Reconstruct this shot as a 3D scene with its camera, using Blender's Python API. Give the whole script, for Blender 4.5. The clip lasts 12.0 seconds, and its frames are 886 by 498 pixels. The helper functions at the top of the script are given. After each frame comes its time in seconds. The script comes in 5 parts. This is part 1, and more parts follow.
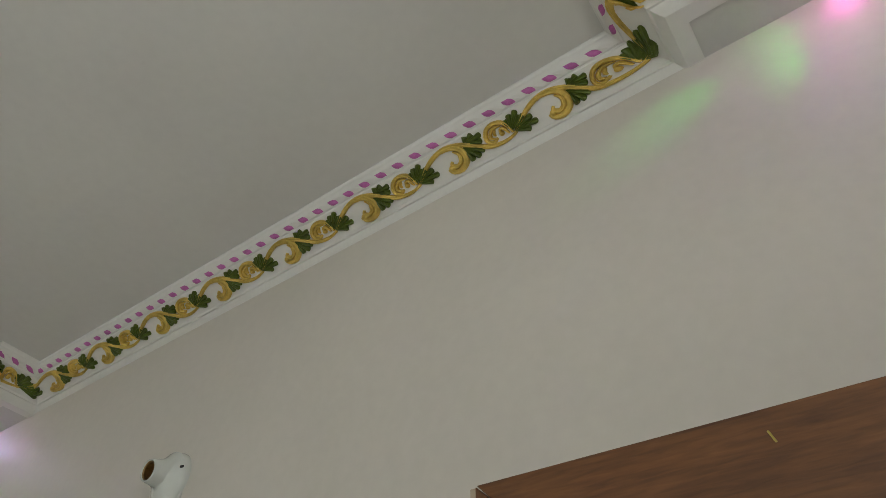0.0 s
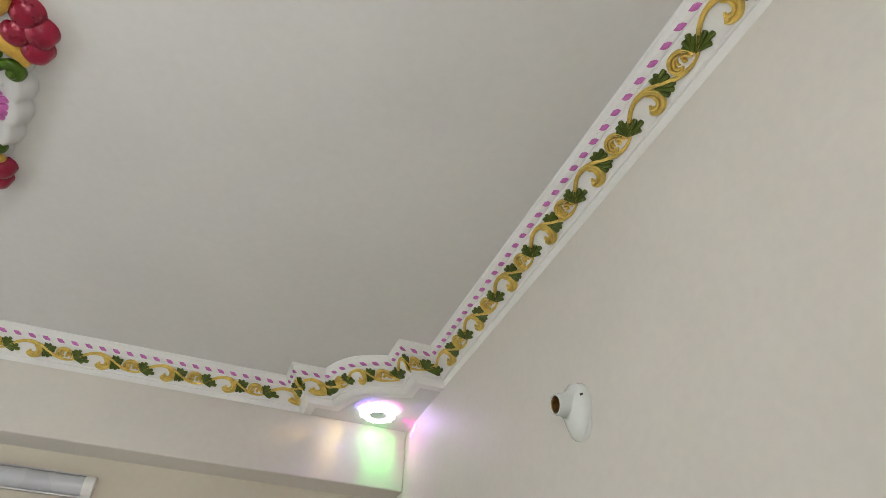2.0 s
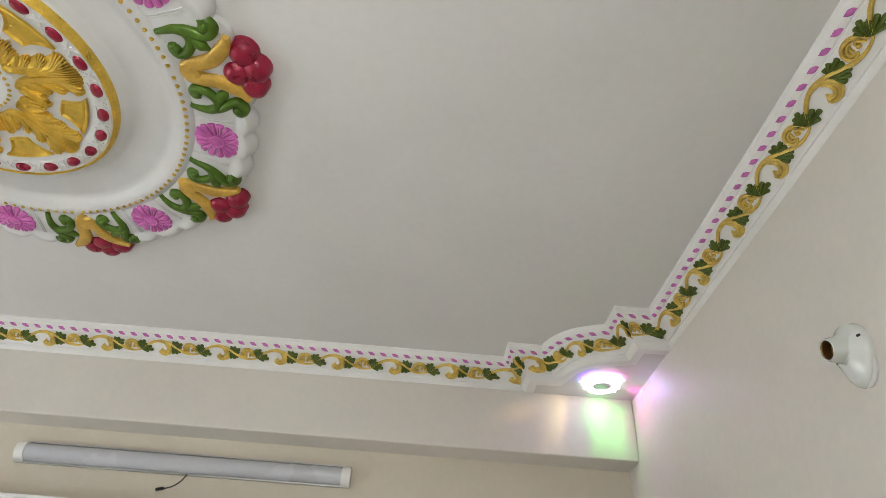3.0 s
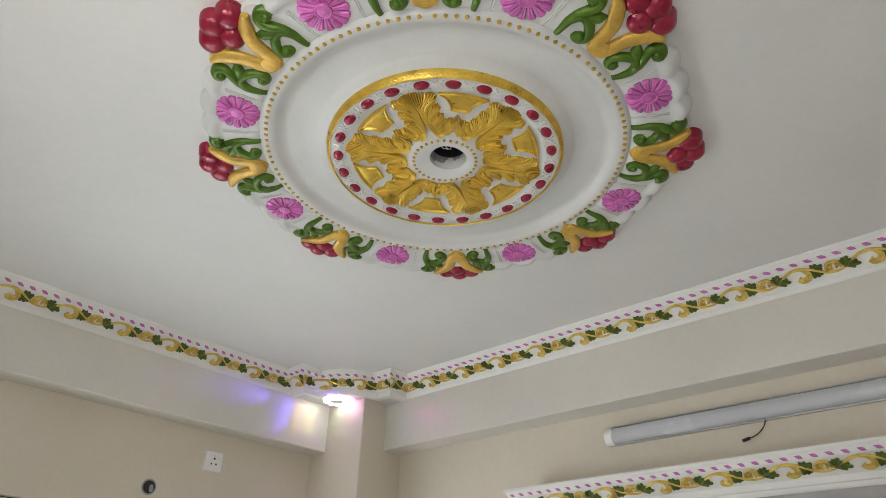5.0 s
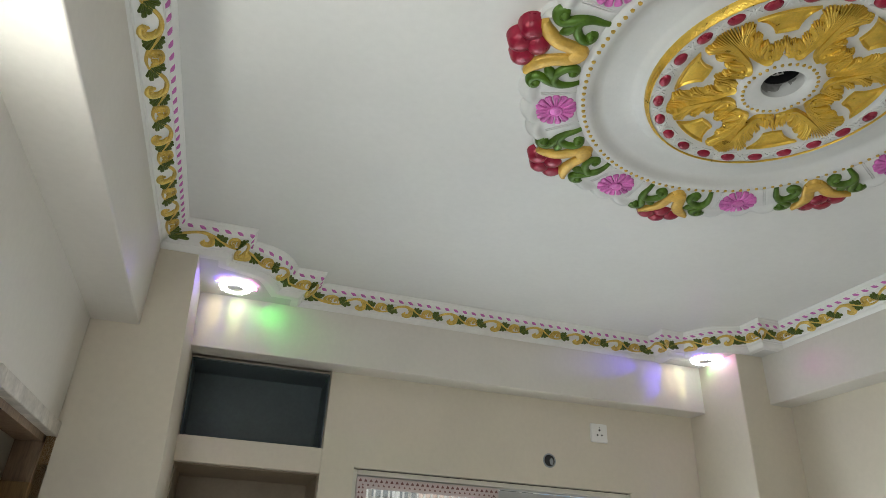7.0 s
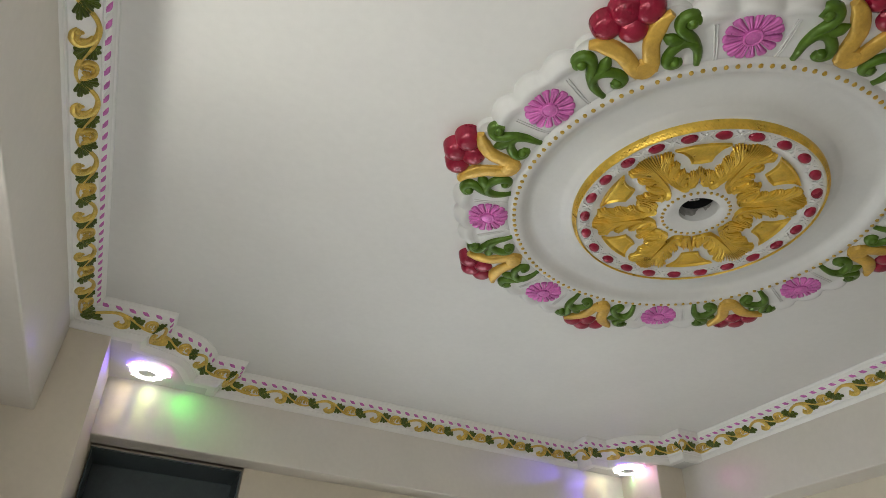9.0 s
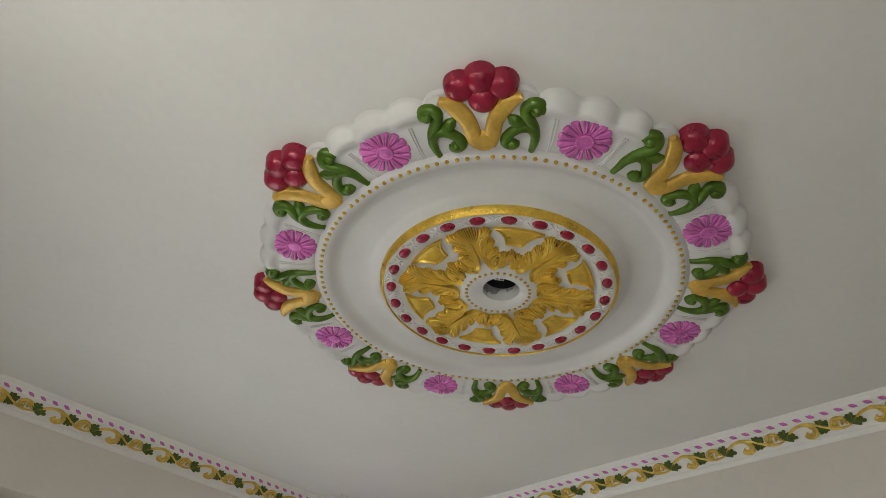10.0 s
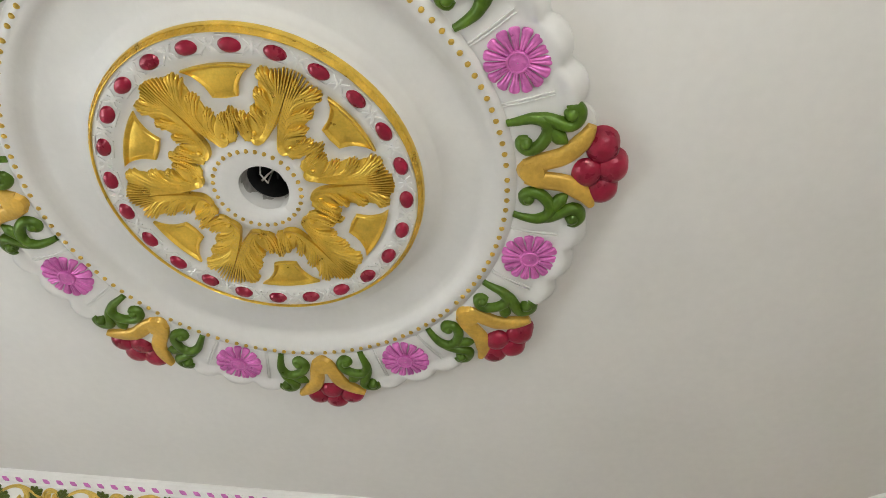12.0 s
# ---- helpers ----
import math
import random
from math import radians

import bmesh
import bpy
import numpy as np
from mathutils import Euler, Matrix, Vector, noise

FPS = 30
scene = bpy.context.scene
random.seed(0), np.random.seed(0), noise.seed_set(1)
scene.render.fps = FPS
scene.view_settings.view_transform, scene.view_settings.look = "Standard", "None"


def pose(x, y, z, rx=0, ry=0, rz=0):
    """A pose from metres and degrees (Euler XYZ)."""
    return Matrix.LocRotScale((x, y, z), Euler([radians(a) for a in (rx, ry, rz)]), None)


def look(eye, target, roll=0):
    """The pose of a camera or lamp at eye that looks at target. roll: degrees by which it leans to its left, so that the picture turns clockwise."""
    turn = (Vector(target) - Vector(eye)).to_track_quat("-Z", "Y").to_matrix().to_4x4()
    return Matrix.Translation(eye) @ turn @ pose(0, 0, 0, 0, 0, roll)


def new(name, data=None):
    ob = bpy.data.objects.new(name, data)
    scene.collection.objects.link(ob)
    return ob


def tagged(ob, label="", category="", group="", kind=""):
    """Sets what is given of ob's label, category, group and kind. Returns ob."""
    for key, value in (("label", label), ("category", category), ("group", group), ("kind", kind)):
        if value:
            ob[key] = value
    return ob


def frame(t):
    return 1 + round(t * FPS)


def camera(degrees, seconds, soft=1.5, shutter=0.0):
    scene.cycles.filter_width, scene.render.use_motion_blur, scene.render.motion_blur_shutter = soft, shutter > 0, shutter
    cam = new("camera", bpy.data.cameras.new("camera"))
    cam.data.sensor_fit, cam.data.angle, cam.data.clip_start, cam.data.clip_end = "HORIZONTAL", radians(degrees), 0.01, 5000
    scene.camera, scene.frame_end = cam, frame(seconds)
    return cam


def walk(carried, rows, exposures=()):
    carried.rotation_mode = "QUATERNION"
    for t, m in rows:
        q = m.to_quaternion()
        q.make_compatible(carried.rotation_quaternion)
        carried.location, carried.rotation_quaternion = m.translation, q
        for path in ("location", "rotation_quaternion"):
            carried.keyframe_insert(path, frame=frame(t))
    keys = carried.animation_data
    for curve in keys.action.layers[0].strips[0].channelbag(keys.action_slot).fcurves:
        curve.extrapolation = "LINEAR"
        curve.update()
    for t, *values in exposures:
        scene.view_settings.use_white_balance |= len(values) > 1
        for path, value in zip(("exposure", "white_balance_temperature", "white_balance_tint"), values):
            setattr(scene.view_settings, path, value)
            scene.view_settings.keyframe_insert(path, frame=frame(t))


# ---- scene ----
cam = camera(68.6, 12.0, soft=0.55)
PATH = [
    (0, (1.103, 1.232, 1.706), (0.306, 2.361, 3.152), 0.8),
    (0.5, (1.083, 1.223, 1.7), (0.096, 2.258, 3.098), 1.6),
    (0.8, (1.075, 1.219, 1.696), (0.017, 2.220, 3.067), 0.8),
    (1, (1.073, 1.214, 1.694), (-0.055, 2.156, 3.05), 1.1),
    (1.3, (1.072, 1.202, 1.691), (-0.178, 2.044, 3.006), 1.4),
    (1.5, (1.072, 1.196, 1.688), (-0.235, 1.965, 2.992), 1.1),
    (1.8, (1.086, 1.194, 1.682), (-0.305, 1.845, 2.962), 0.9),
    (2, (1.094, 1.189, 1.68), (-0.363, 1.721, 2.942), 1.8),
    (2.5, (1.088, 1.143, 1.683), (-0.477, 1.403, 2.902), 3.2),
    (2.8, (1.062, 1.110, 1.677), (-0.530, 1.239, 2.882), 4.0),
    (3, (1.039, 1.083, 1.674), (-0.565, 1.129, 2.868), 4.0),
    (3.3, (1.019, 1.029, 1.679), (-0.599, 0.855, 2.843), 4.5),
    (3.5, (1.015, 0.998, 1.688), (-0.589, 0.682, 2.84), 4.2),
    (3.7, (1.027, 0.981, 1.696), (-0.564, 0.523, 2.818), 3.8),
    (5.3, (1.048, 0.952, 1.668), (-0.119, -0.307, 2.695), 1.8),
    (5.5, (1.051, 0.96, 1.659), (-0.048, -0.365, 2.677), 2.2),
    (6, (1.076, 0.955, 1.662), (0.214, -0.577, 2.616), 2.3),
    (6.5, (1.125, 0.951, 1.668), (0.517, -0.7, 2.619), 2.2),
    (6.7, (1.139, 0.961, 1.668), (0.602, -0.72, 2.609), 2.3),
    (8.3, (1.164, 0.946, 1.667), (0.689, -0.802, 2.515), 3.6),
    (8.5, (1.153, 0.951, 1.646), (0.644, -0.759, 2.55), 4.2),
    (9, (1.138, 0.977, 1.694), (0.512, -0.524, 2.857), 3.2),
    (9.2, (1.126, 0.985, 1.703), (0.438, -0.405, 2.966), 3.2),
    (9.5, (1.117, 1.002, 1.743), (0.263, -0.302, 2.996), 1.5),
    (9.8, (1.099, 0.971, 1.744), (0.197, -0.165, 2.971), 2.9),
    (10, (1.089, 0.924, 1.737), (0.052, -0.181, 3.042), 4.5),
    (10.3, (1.055, 0.871, 1.732), (0.017, -0.056, 3.025), 7.7),
    (10.5, (0.989, 0.836, 1.716), (-0.166, -0.015, 3.11), 7.6),
    (10.8, (0.878, 0.777, 1.728), (-0.162, 0.051, 3.142), 8.4),
    (11, (0.824, 0.731, 1.743), (-0.272, -0.009, 3.243), 8.9),
    (11.3, (0.750, 0.650, 1.747), (-0.301, 0.040, 3.207), 10.7),
    (11.5, (0.733, 0.564, 1.747), (-0.399, 0.078, 3.322), 8.5),
    (11.8, (0.738, 0.444, 1.776), (-0.425, 0.261, 3.268), 3.3),
    (12, (0.736, 0.428, 1.804), (-0.554, 0.331, 3.329), 6.8),
]
# seconds, stops, kelvin, tint: the clip's camera brightens and tints its picture on the way
EXPOSURES = [(0.0, -0.64, 6650, 4), (0.5, -0.17, 6600, 5), (0.9, -0.15, 6600, 7), (1.5, -0.01, 6540, 7), (2.0, 0.09, 6500, 8), (2.5, 0.06, 6500, 8), (3.5, 0.17, 6530, 9), (5.5, -0.18, 6450, 7),
             (6.5, -0.24, 6300, 4), (8.3, -0.25, 6600, 6), (9.0, -0.39, 6650, 7), (9.5, -0.63, 6700, 6), (10.0, -0.61, 6800, 8), (10.5, -0.43, 6900, 10), (11.2, -0.05, 6800, 8), (12.0, 0.22, 6700, 8)]
walk(cam, [(t, look(eye, target, roll)) for t, eye, target, roll in PATH], EXPOSURES)

# ---- world and large lights ----
world = bpy.data.worlds.new("world")
scene.world = world
world.use_nodes = True
sky = world.node_tree.nodes.new("ShaderNodeTexSky")
sky.sky_type, sky.sun_disc = "NISHITA", False
sky.sun_elevation, sky.sun_rotation = radians(45), radians(12)
world.node_tree.links.new(sky.outputs["Color"], world.node_tree.nodes["Background"].inputs["Color"])
world.node_tree.nodes["Background"].inputs["Strength"].default_value = 0.10

TUBE_GLOW = 43.0      # the lit batten on the east wall
DOORWAY_FILL_WATTS = 26.0  # fill light added in the unseen doorway of the open leaf
WINDOW_WATTS = 20.0   # daylight in the window's opening
SPOT_WATTS = 2.3      # scale of the coloured beams of the downlights


def lamp(kind, name, m, watts, colour, **more):
    data = bpy.data.lights.new(name, kind)
    data.energy, data.color = watts, colour
    ob = new(name, data)
    ob.matrix_world = m
    if kind == "AREA":
        data.shape, data.size, data.size_y = "RECTANGLE", more["size"], more["size_y"]
    if kind == "SPOT":
        data.spot_size, data.spot_blend, data.shadow_soft_size = radians(more["angle"]), more["blend"], more["soft"]
    return ob


lamp("AREA", "window_daylight", look((-0.05, -2.075, 1.38), (-0.05, 0, 1.2)), WINDOW_WATTS, (0.88, 0.94, 1.0), size=1.25, size_y=0.8)
# added fill from out of view, to brighten the south-east column and wall
lamp("AREA", "doorway_fill", look((1.80, 1.24, 1.0), (1.4, -1.4, 1.5)), DOORWAY_FILL_WATTS, (0.95, 0.97, 1.0), size=0.86, size_y=1.9)
lamp("SUN", "sun", look((0.8, 3.6, 3.8), (0, 0, 0)), 4.0, (1.0, 0.95, 0.87)).data.angle = radians(0.5)

# ---- materials ----
def paint(name, colour, rough=0.5, metal=0.0, coat=0.0, vary=0.06, scale=6.0, grain=60.0, bump=0.05, spec=0.5, fleck=0.0):
    """A painted surface: soft blotches, fine grain and a little relief."""
    m = bpy.data.materials.new(name)
    m.use_nodes = True
    n, l = m.node_tree.nodes, m.node_tree.links
    b = n["Principled BSDF"]
    co = n.new("ShaderNodeTexCoord")
    big, fine = n.new("ShaderNodeTexNoise"), n.new("ShaderNodeTexNoise")
    big.inputs["Scale"].default_value, big.inputs["Detail"].default_value = scale, 4
    fine.inputs["Scale"].default_value, fine.inputs["Detail"].default_value = grain, 3
    geo = n.new("ShaderNodeNewGeometry")
    l.new(geo.outputs["Position"], big.inputs["Vector"])
    l.new(geo.outputs["Position"], fine.inputs["Vector"])
    ramp = n.new("ShaderNodeMapRange")
    ramp.inputs["From Min"].default_value, ramp.inputs["From Max"].default_value = 0.3, 0.7
    ramp.inputs["To Min"].default_value, ramp.inputs["To Max"].default_value = 1 - vary, 1 + vary
    l.new(big.outputs["Fac"], ramp.inputs["Value"])
    r2 = n.new("ShaderNodeMapRange")
    r2.inputs["From Min"].default_value, r2.inputs["From Max"].default_value = 0.25, 0.75
    r2.inputs["To Min"].default_value, r2.inputs["To Max"].default_value = 1 - vary * 0.5 - fleck, 1 + vary * 0.5
    l.new(fine.outputs["Fac"], r2.inputs["Value"])
    mul = n.new("ShaderNodeMath")
    mul.operation = "MULTIPLY"
    l.new(ramp.outputs["Result"], mul.inputs[0])
    l.new(r2.outputs["Result"], mul.inputs[1])
    mix = n.new("ShaderNodeVectorMath")
    mix.operation = "SCALE"
    mix.inputs[0].default_value = colour
    l.new(mul.outputs["Value"], mix.inputs["Scale"])
    l.new(mix.outputs["Vector"], b.inputs["Base Color"])
    rr = n.new("ShaderNodeMapRange")
    rr.inputs["To Min"].default_value, rr.inputs["To Max"].default_value = max(rough - 0.12, 0.05), min(rough + 0.12, 1)
    l.new(big.outputs["Fac"], rr.inputs["Value"])
    l.new(rr.outputs["Result"], b.inputs["Roughness"])
    b.inputs["Metallic"].default_value, b.inputs["Coat Weight"].default_value = metal, coat
    b.inputs["Coat Roughness"].default_value = 0.2
    b.inputs["Specular IOR Level"].default_value = spec
    bp = n.new("ShaderNodeBump")
    bp.inputs["Strength"].default_value, bp.inputs["Distance"].default_value = bump, 0.004
    l.new(fine.outputs["Fac"], bp.inputs["Height"])
    l.new(bp.outputs["Normal"], b.inputs["Normal"])
    return m


def wood(name, dark, light, grain_axis):
    """Stained wood with grain running along one axis of the world."""
    m = bpy.data.materials.new(name)
    m.use_nodes = True
    n, l = m.node_tree.nodes, m.node_tree.links
    b = n["Principled BSDF"]
    geo = n.new("ShaderNodeNewGeometry")
    mp = n.new("ShaderNodeMapping")
    mp.inputs["Scale"].default_value = {"x": (1.6, 15, 15), "z": (15, 15, 1.6)}[grain_axis]
    l.new(geo.outputs["Position"], mp.inputs["Vector"])
    a, f = n.new("ShaderNodeTexNoise"), n.new("ShaderNodeTexNoise")
    a.inputs["Scale"].default_value, a.inputs["Detail"].default_value, a.inputs["Distortion"].default_value = 2.2, 6, 1.4
    f.inputs["Scale"].default_value, f.inputs["Detail"].default_value, f.inputs["Distortion"].default_value = 14, 8, 0.5
    l.new(mp.outputs["Vector"], a.inputs["Vector"])
    l.new(mp.outputs["Vector"], f.inputs["Vector"])
    add = n.new("ShaderNodeMath")
    add.operation = "ADD"
    half = n.new("ShaderNodeMath")
    half.operation, half.inputs[1].default_value = "MULTIPLY", 0.5
    l.new(a.outputs["Fac"], add.inputs[0])
    l.new(f.outputs["Fac"], add.inputs[1])
    l.new(add.outputs["Value"], half.inputs[0])
    cr = n.new("ShaderNodeValToRGB")
    cr.color_ramp.elements[0].position, cr.color_ramp.elements[0].color = 0.30, (*dark, 1)
    cr.color_ramp.elements[1].position, cr.color_ramp.elements[1].color = 0.68, (*light, 1)
    l.new(half.outputs["Value"], cr.inputs["Fac"])
    l.new(cr.outputs["Color"], b.inputs["Base Color"])
    b.inputs["Roughness"].default_value = 0.55
    bp = n.new("ShaderNodeBump")
    bp.inputs["Strength"].default_value, bp.inputs["Distance"].default_value = 0.15, 0.003
    l.new(f.outputs["Fac"], bp.inputs["Height"])
    l.new(bp.outputs["Normal"], b.inputs["Normal"])
    return m


def glow(name, colour, strength):
    m = bpy.data.materials.new(name)
    m.use_nodes = True
    b = m.node_tree.nodes["Principled BSDF"]
    b.inputs["Base Color"].default_value = (*colour, 1)
    b.inputs["Emission Color"].default_value = (*colour, 1)
    b.inputs["Emission Strength"].default_value = strength
    return m


def clear_glass(name):
    m = bpy.data.materials.new(name)
    m.use_nodes = True
    b = m.node_tree.nodes["Principled BSDF"]
    b.inputs["Transmission Weight"].default_value, b.inputs["Roughness"].default_value, b.inputs["IOR"].default_value = 1, 0.02, 1.45
    return m


CEILING = paint("ceiling_paint", (0.672, 0.665, 0.642), 0.6, vary=0.04, scale=2.2, grain=45, bump=0.06)
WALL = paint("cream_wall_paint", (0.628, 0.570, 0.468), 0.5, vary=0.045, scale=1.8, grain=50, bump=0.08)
BEAM = paint("pale_pinkish_wall_paint", (0.655, 0.622, 0.568), 0.5, vary=0.045, scale=1.8, grain=50, bump=0.08)
CORNICE = paint("bright_white_cornice_paint", (0.75, 0.745, 0.72), 0.45, vary=0.035, scale=9, grain=70, bump=0.12)
WHITE = paint("white_plaster_paint", (0.60, 0.60, 0.583), 0.45, vary=0.035, scale=9, grain=70, bump=0.12)
STUD = paint("brown_gold_paint", (0.56, 0.37, 0.07), 0.34, metal=0.6, vary=0.2, scale=40, grain=240, bump=0.1)
GOLD = paint("gold_paint", (0.74, 0.505, 0.085), 0.32, metal=0.78, vary=0.16, scale=30, grain=220, bump=0.2)
GOLD_FLAT = paint("matt_gold_paint", (0.58, 0.36, 0.065), 0.38, metal=0.3, vary=0.2, scale=20, grain=110, bump=0.3)
OCHRE = paint("ochre_gold_paint", (0.66, 0.48, 0.12), 0.34, metal=0.6, vary=0.2, scale=40, grain=240, bump=0.12)
GREEN = paint("green_metallic_paint", (0.070, 0.142, 0.010), 0.32, metal=0.3, vary=0.28, scale=22, grain=110, bump=0.3)
LEAF = paint("dark_green_paint", (0.080, 0.115, 0.011), 0.40, metal=0.15, vary=0.25, scale=40, grain=200, bump=0.12)
RED = paint("crimson_gloss_paint", (0.27, 0.004, 0.030), 0.30, metal=0.25, coat=0.25, vary=0.25, scale=28, grain=85, bump=0.4)
PINK = paint("pink_metallic_paint", (0.60, 0.155, 0.455), 0.32, metal=0.35, vary=0.2, scale=40, grain=150, bump=0.3)
LILAC = paint("lilac_pink_paint", (0.52, 0.14, 0.42), 0.45, metal=0.15, vary=0.2, scale=50, grain=240, bump=0.1)
PORCELAIN = paint("white_porcelain", (0.66, 0.69, 0.66), 0.18, coat=0.5, vary=0.03, scale=14, grain=90, bump=0.01)
PLASTIC = paint("white_plastic", (0.78, 0.77, 0.74), 0.32, vary=0.02, scale=12, grain=120, bump=0.01)
METAL = paint("grey_aluminium", (0.55, 0.55, 0.56), 0.38, metal=0.85, vary=0.06, scale=9, grain=140, bump=0.03)
FROSTED = paint("frosted_grey_diffuser", (0.52, 0.53, 0.56), 0.25, coat=0.3, vary=0.03, scale=6, grain=80, bump=0.01)
BRASS = paint("old_brass", (0.32, 0.20, 0.08), 0.4, metal=0.9, vary=0.3, scale=60, grain=260, bump=0.1)
DARK = paint("black_cavity", (0.012, 0.012, 0.013), 0.7, vary=0.3, scale=30, grain=120, bump=0.2)
SLATE = paint("dark_slate_laminate", (0.088, 0.112, 0.122), 0.45, vary=0.15, scale=4, grain=60, bump=0.03)
CEMENT = paint("grey_cement", (0.30, 0.29, 0.27), 0.8, vary=0.2, scale=30, grain=120, bump=0.4)
GREY = paint("grey_pvc", (0.28, 0.30, 0.31), 0.4, vary=0.08, scale=12, grain=90, bump=0.03)
FLOOR = paint("pale_floor_tile", (0.68, 0.645, 0.59), 0.25, coat=0.2, vary=0.08, scale=3, grain=40, bump=0.02)
WOOD_X = wood("brown_stained_wood_across", (0.058, 0.019, 0.005), (0.205, 0.084, 0.025), "x")
WOOD_Z = wood("brown_stained_wood_upright", (0.060, 0.020, 0.005), (0.210, 0.086, 0.025), "z")
SASH = paint("cream_window_paint", (0.60, 0.57, 0.50), 0.45, vary=0.05, scale=12, grain=90, bump=0.03)
TAPE = paint("patterned_paper_tape", (0.56, 0.47, 0.46), 0.6, vary=0.06, scale=20, grain=120, bump=0.03)
MOTIF = paint("maroon_print", (0.17, 0.075, 0.070), 0.6, vary=0.2, scale=60, grain=200, bump=0.02)
LAMP_WHITE = glow("lamp_ring_glow", (1.0, 0.96, 1.0), 6.0)
RAY_VIOLET = glow("violet_ray_glow", (0.25, 0.12, 1.0), 14.0)
RAY_PINK = glow("pink_ray_glow", (1.0, 0.30, 0.75), 10.0)
TUBE_LIT = glow("tube_glow", (1.0, 0.985, 0.945), TUBE_GLOW)
GLASS = clear_glass("clear_glass")


# ---- mesh helpers ----
ORIGIN = {}


class Shape:
    """Vertices and faces, gathered through a mapping into the world."""

    def __init__(self, to_world=None):
        self.v, self.f, self.to_world = [], [], to_world

    def point(self, *p):
        self.v.append(tuple(self.to_world(*p)) if self.to_world else tuple(p))
        return len(self.v) - 1

    def grid(self, rows, loop=False):
        """Quads over rows of points; loop closes each row."""
        ids = [[self.point(*p) for p in row] for row in rows]
        n = len(ids[0])
        for a, b in zip(ids, ids[1:]):
            for i in range(n if loop else n - 1):
                self.f.append((a[i], a[(i + 1) % n], b[(i + 1) % n], b[i]))
        return ids

    def box(self, x0, x1, y0, y1, z0, z1):
        i = [self.point(x, y, z) for z in (z0, z1) for x, y in ((x0, y0), (x1, y0), (x1, y1), (x0, y1))]
        for q in ((3, 2, 1, 0), (4, 5, 6, 7), (0, 1, 5, 4), (1, 2, 6, 5), (2, 3, 7, 6), (3, 0, 4, 7)):
            self.f.append(tuple(i[k] for k in q))

    def loft(self, loops):
        """A closed body through loops of points."""
        ids = self.grid(loops, loop=True)
        self.f += [tuple(reversed(ids[0])), tuple(ids[-1])]

    def prism(self, outline, z0, z1):
        """An outline of (x, y), taken from z0 to z1."""
        a = [self.point(x, y, z0) for x, y in outline]
        b = [self.point(x, y, z1) for x, y in outline]
        n = len(a)
        self.f += [tuple(reversed(a)), tuple(b)]
        self.f += [(a[i], a[(i + 1) % n], b[(i + 1) % n], b[i]) for i in range(n)]

    def ridge(self, pts, half, high, n=7, groove=0.0, base=0.0, power=0.8):
        """A rounded bead along a curve of (x, y): half widths and heights along it, flat underneath."""
        m = len(pts)
        rows = []
        for i, (x, y) in enumerate(pts):
            ax, ay = pts[max(i - 1, 0)]
            bx, by = pts[min(i + 1, m - 1)]
            d = math.hypot(bx - ax, by - ay) or 1e-9
            nx, ny = -(by - ay) / d, (bx - ax) / d
            t = i / (m - 1)
            w, h = half(t), high(t)
            row = []
            for k in range(n):
                a = math.pi * k / (n - 1)
                dip = 1 - groove * math.exp(-((a - math.pi / 2) / 0.35) ** 2)
                row.append((x + nx * w * math.cos(a), y + ny * w * math.cos(a), base + h * math.sin(a) ** power * dip if 0 < k < n - 1 else base - 0.002))
            rows.append(row)
        ids = self.grid(rows)
        self.f += [tuple(reversed(ids[0])), tuple(ids[-1])]

    def dome(self, x, y, rx, ry, h, turn=0.0, rings=4, around=14, base=0.0, power=2.0):
        """A low dome with an oval foot."""
        c, s = math.cos(turn), math.sin(turn)
        rows = []
        for i in range(rings):
            t = 1 - i / rings
            row = []
            for k in range(around):
                a = 2 * math.pi * k / around
                u, v = rx * t * math.cos(a), ry * t * math.sin(a)
                row.append((x + c * u - s * v, y + s * u + c * v, base + h * (1 - t ** power) ** (1 / power) if i else base - 0.003))
            rows.append(row)
        ids = self.grid(rows, loop=True)
        top = self.point(x, y, base + h)
        self.f += [(ids[-1][k], ids[-1][(k + 1) % around], top) for k in range(around)]

    def lathe(self, profile, around=32, cap=False):
        """A profile of (radius, z) turned about z."""
        rows = [[(r * math.cos(2 * math.pi * k / around), r * math.sin(2 * math.pi * k / around), z) for k in range(around)] for r, z in profile]
        ids = self.grid(rows, loop=True)
        if cap:
            self.f += [tuple(ids[0]), tuple(reversed(ids[-1]))]


def smooth_curve(pts, n):
    """n points of a Catmull-Rom curve through pts."""
    out, m = [], len(pts) - 1
    for i in range(n):
        u = i / (n - 1) * m
        k = min(int(u), m - 1)
        t = u - k
        p = [pts[max(k - 1, 0)], pts[k], pts[k + 1], pts[min(k + 2, m)]]
        out.append(tuple(0.5 * (2 * p[1][c] + (p[2][c] - p[0][c]) * t + (2 * p[0][c] - 5 * p[1][c] + 4 * p[2][c] - p[3][c]) * t * t
                                + (3 * p[1][c] - p[0][c] - 3 * p[2][c] + p[3][c]) * t ** 3) for c in range(2)))
    return out


def swell(t, start=0.3, end=0.25, lift=0.0):
    """A width that grows from the start, holds, and closes at the end."""
    return min(1.0, start + (1 - start) * min(t / 0.25, 1), end + (1 - end) * min((1 - t) / 0.3, 1)) + lift


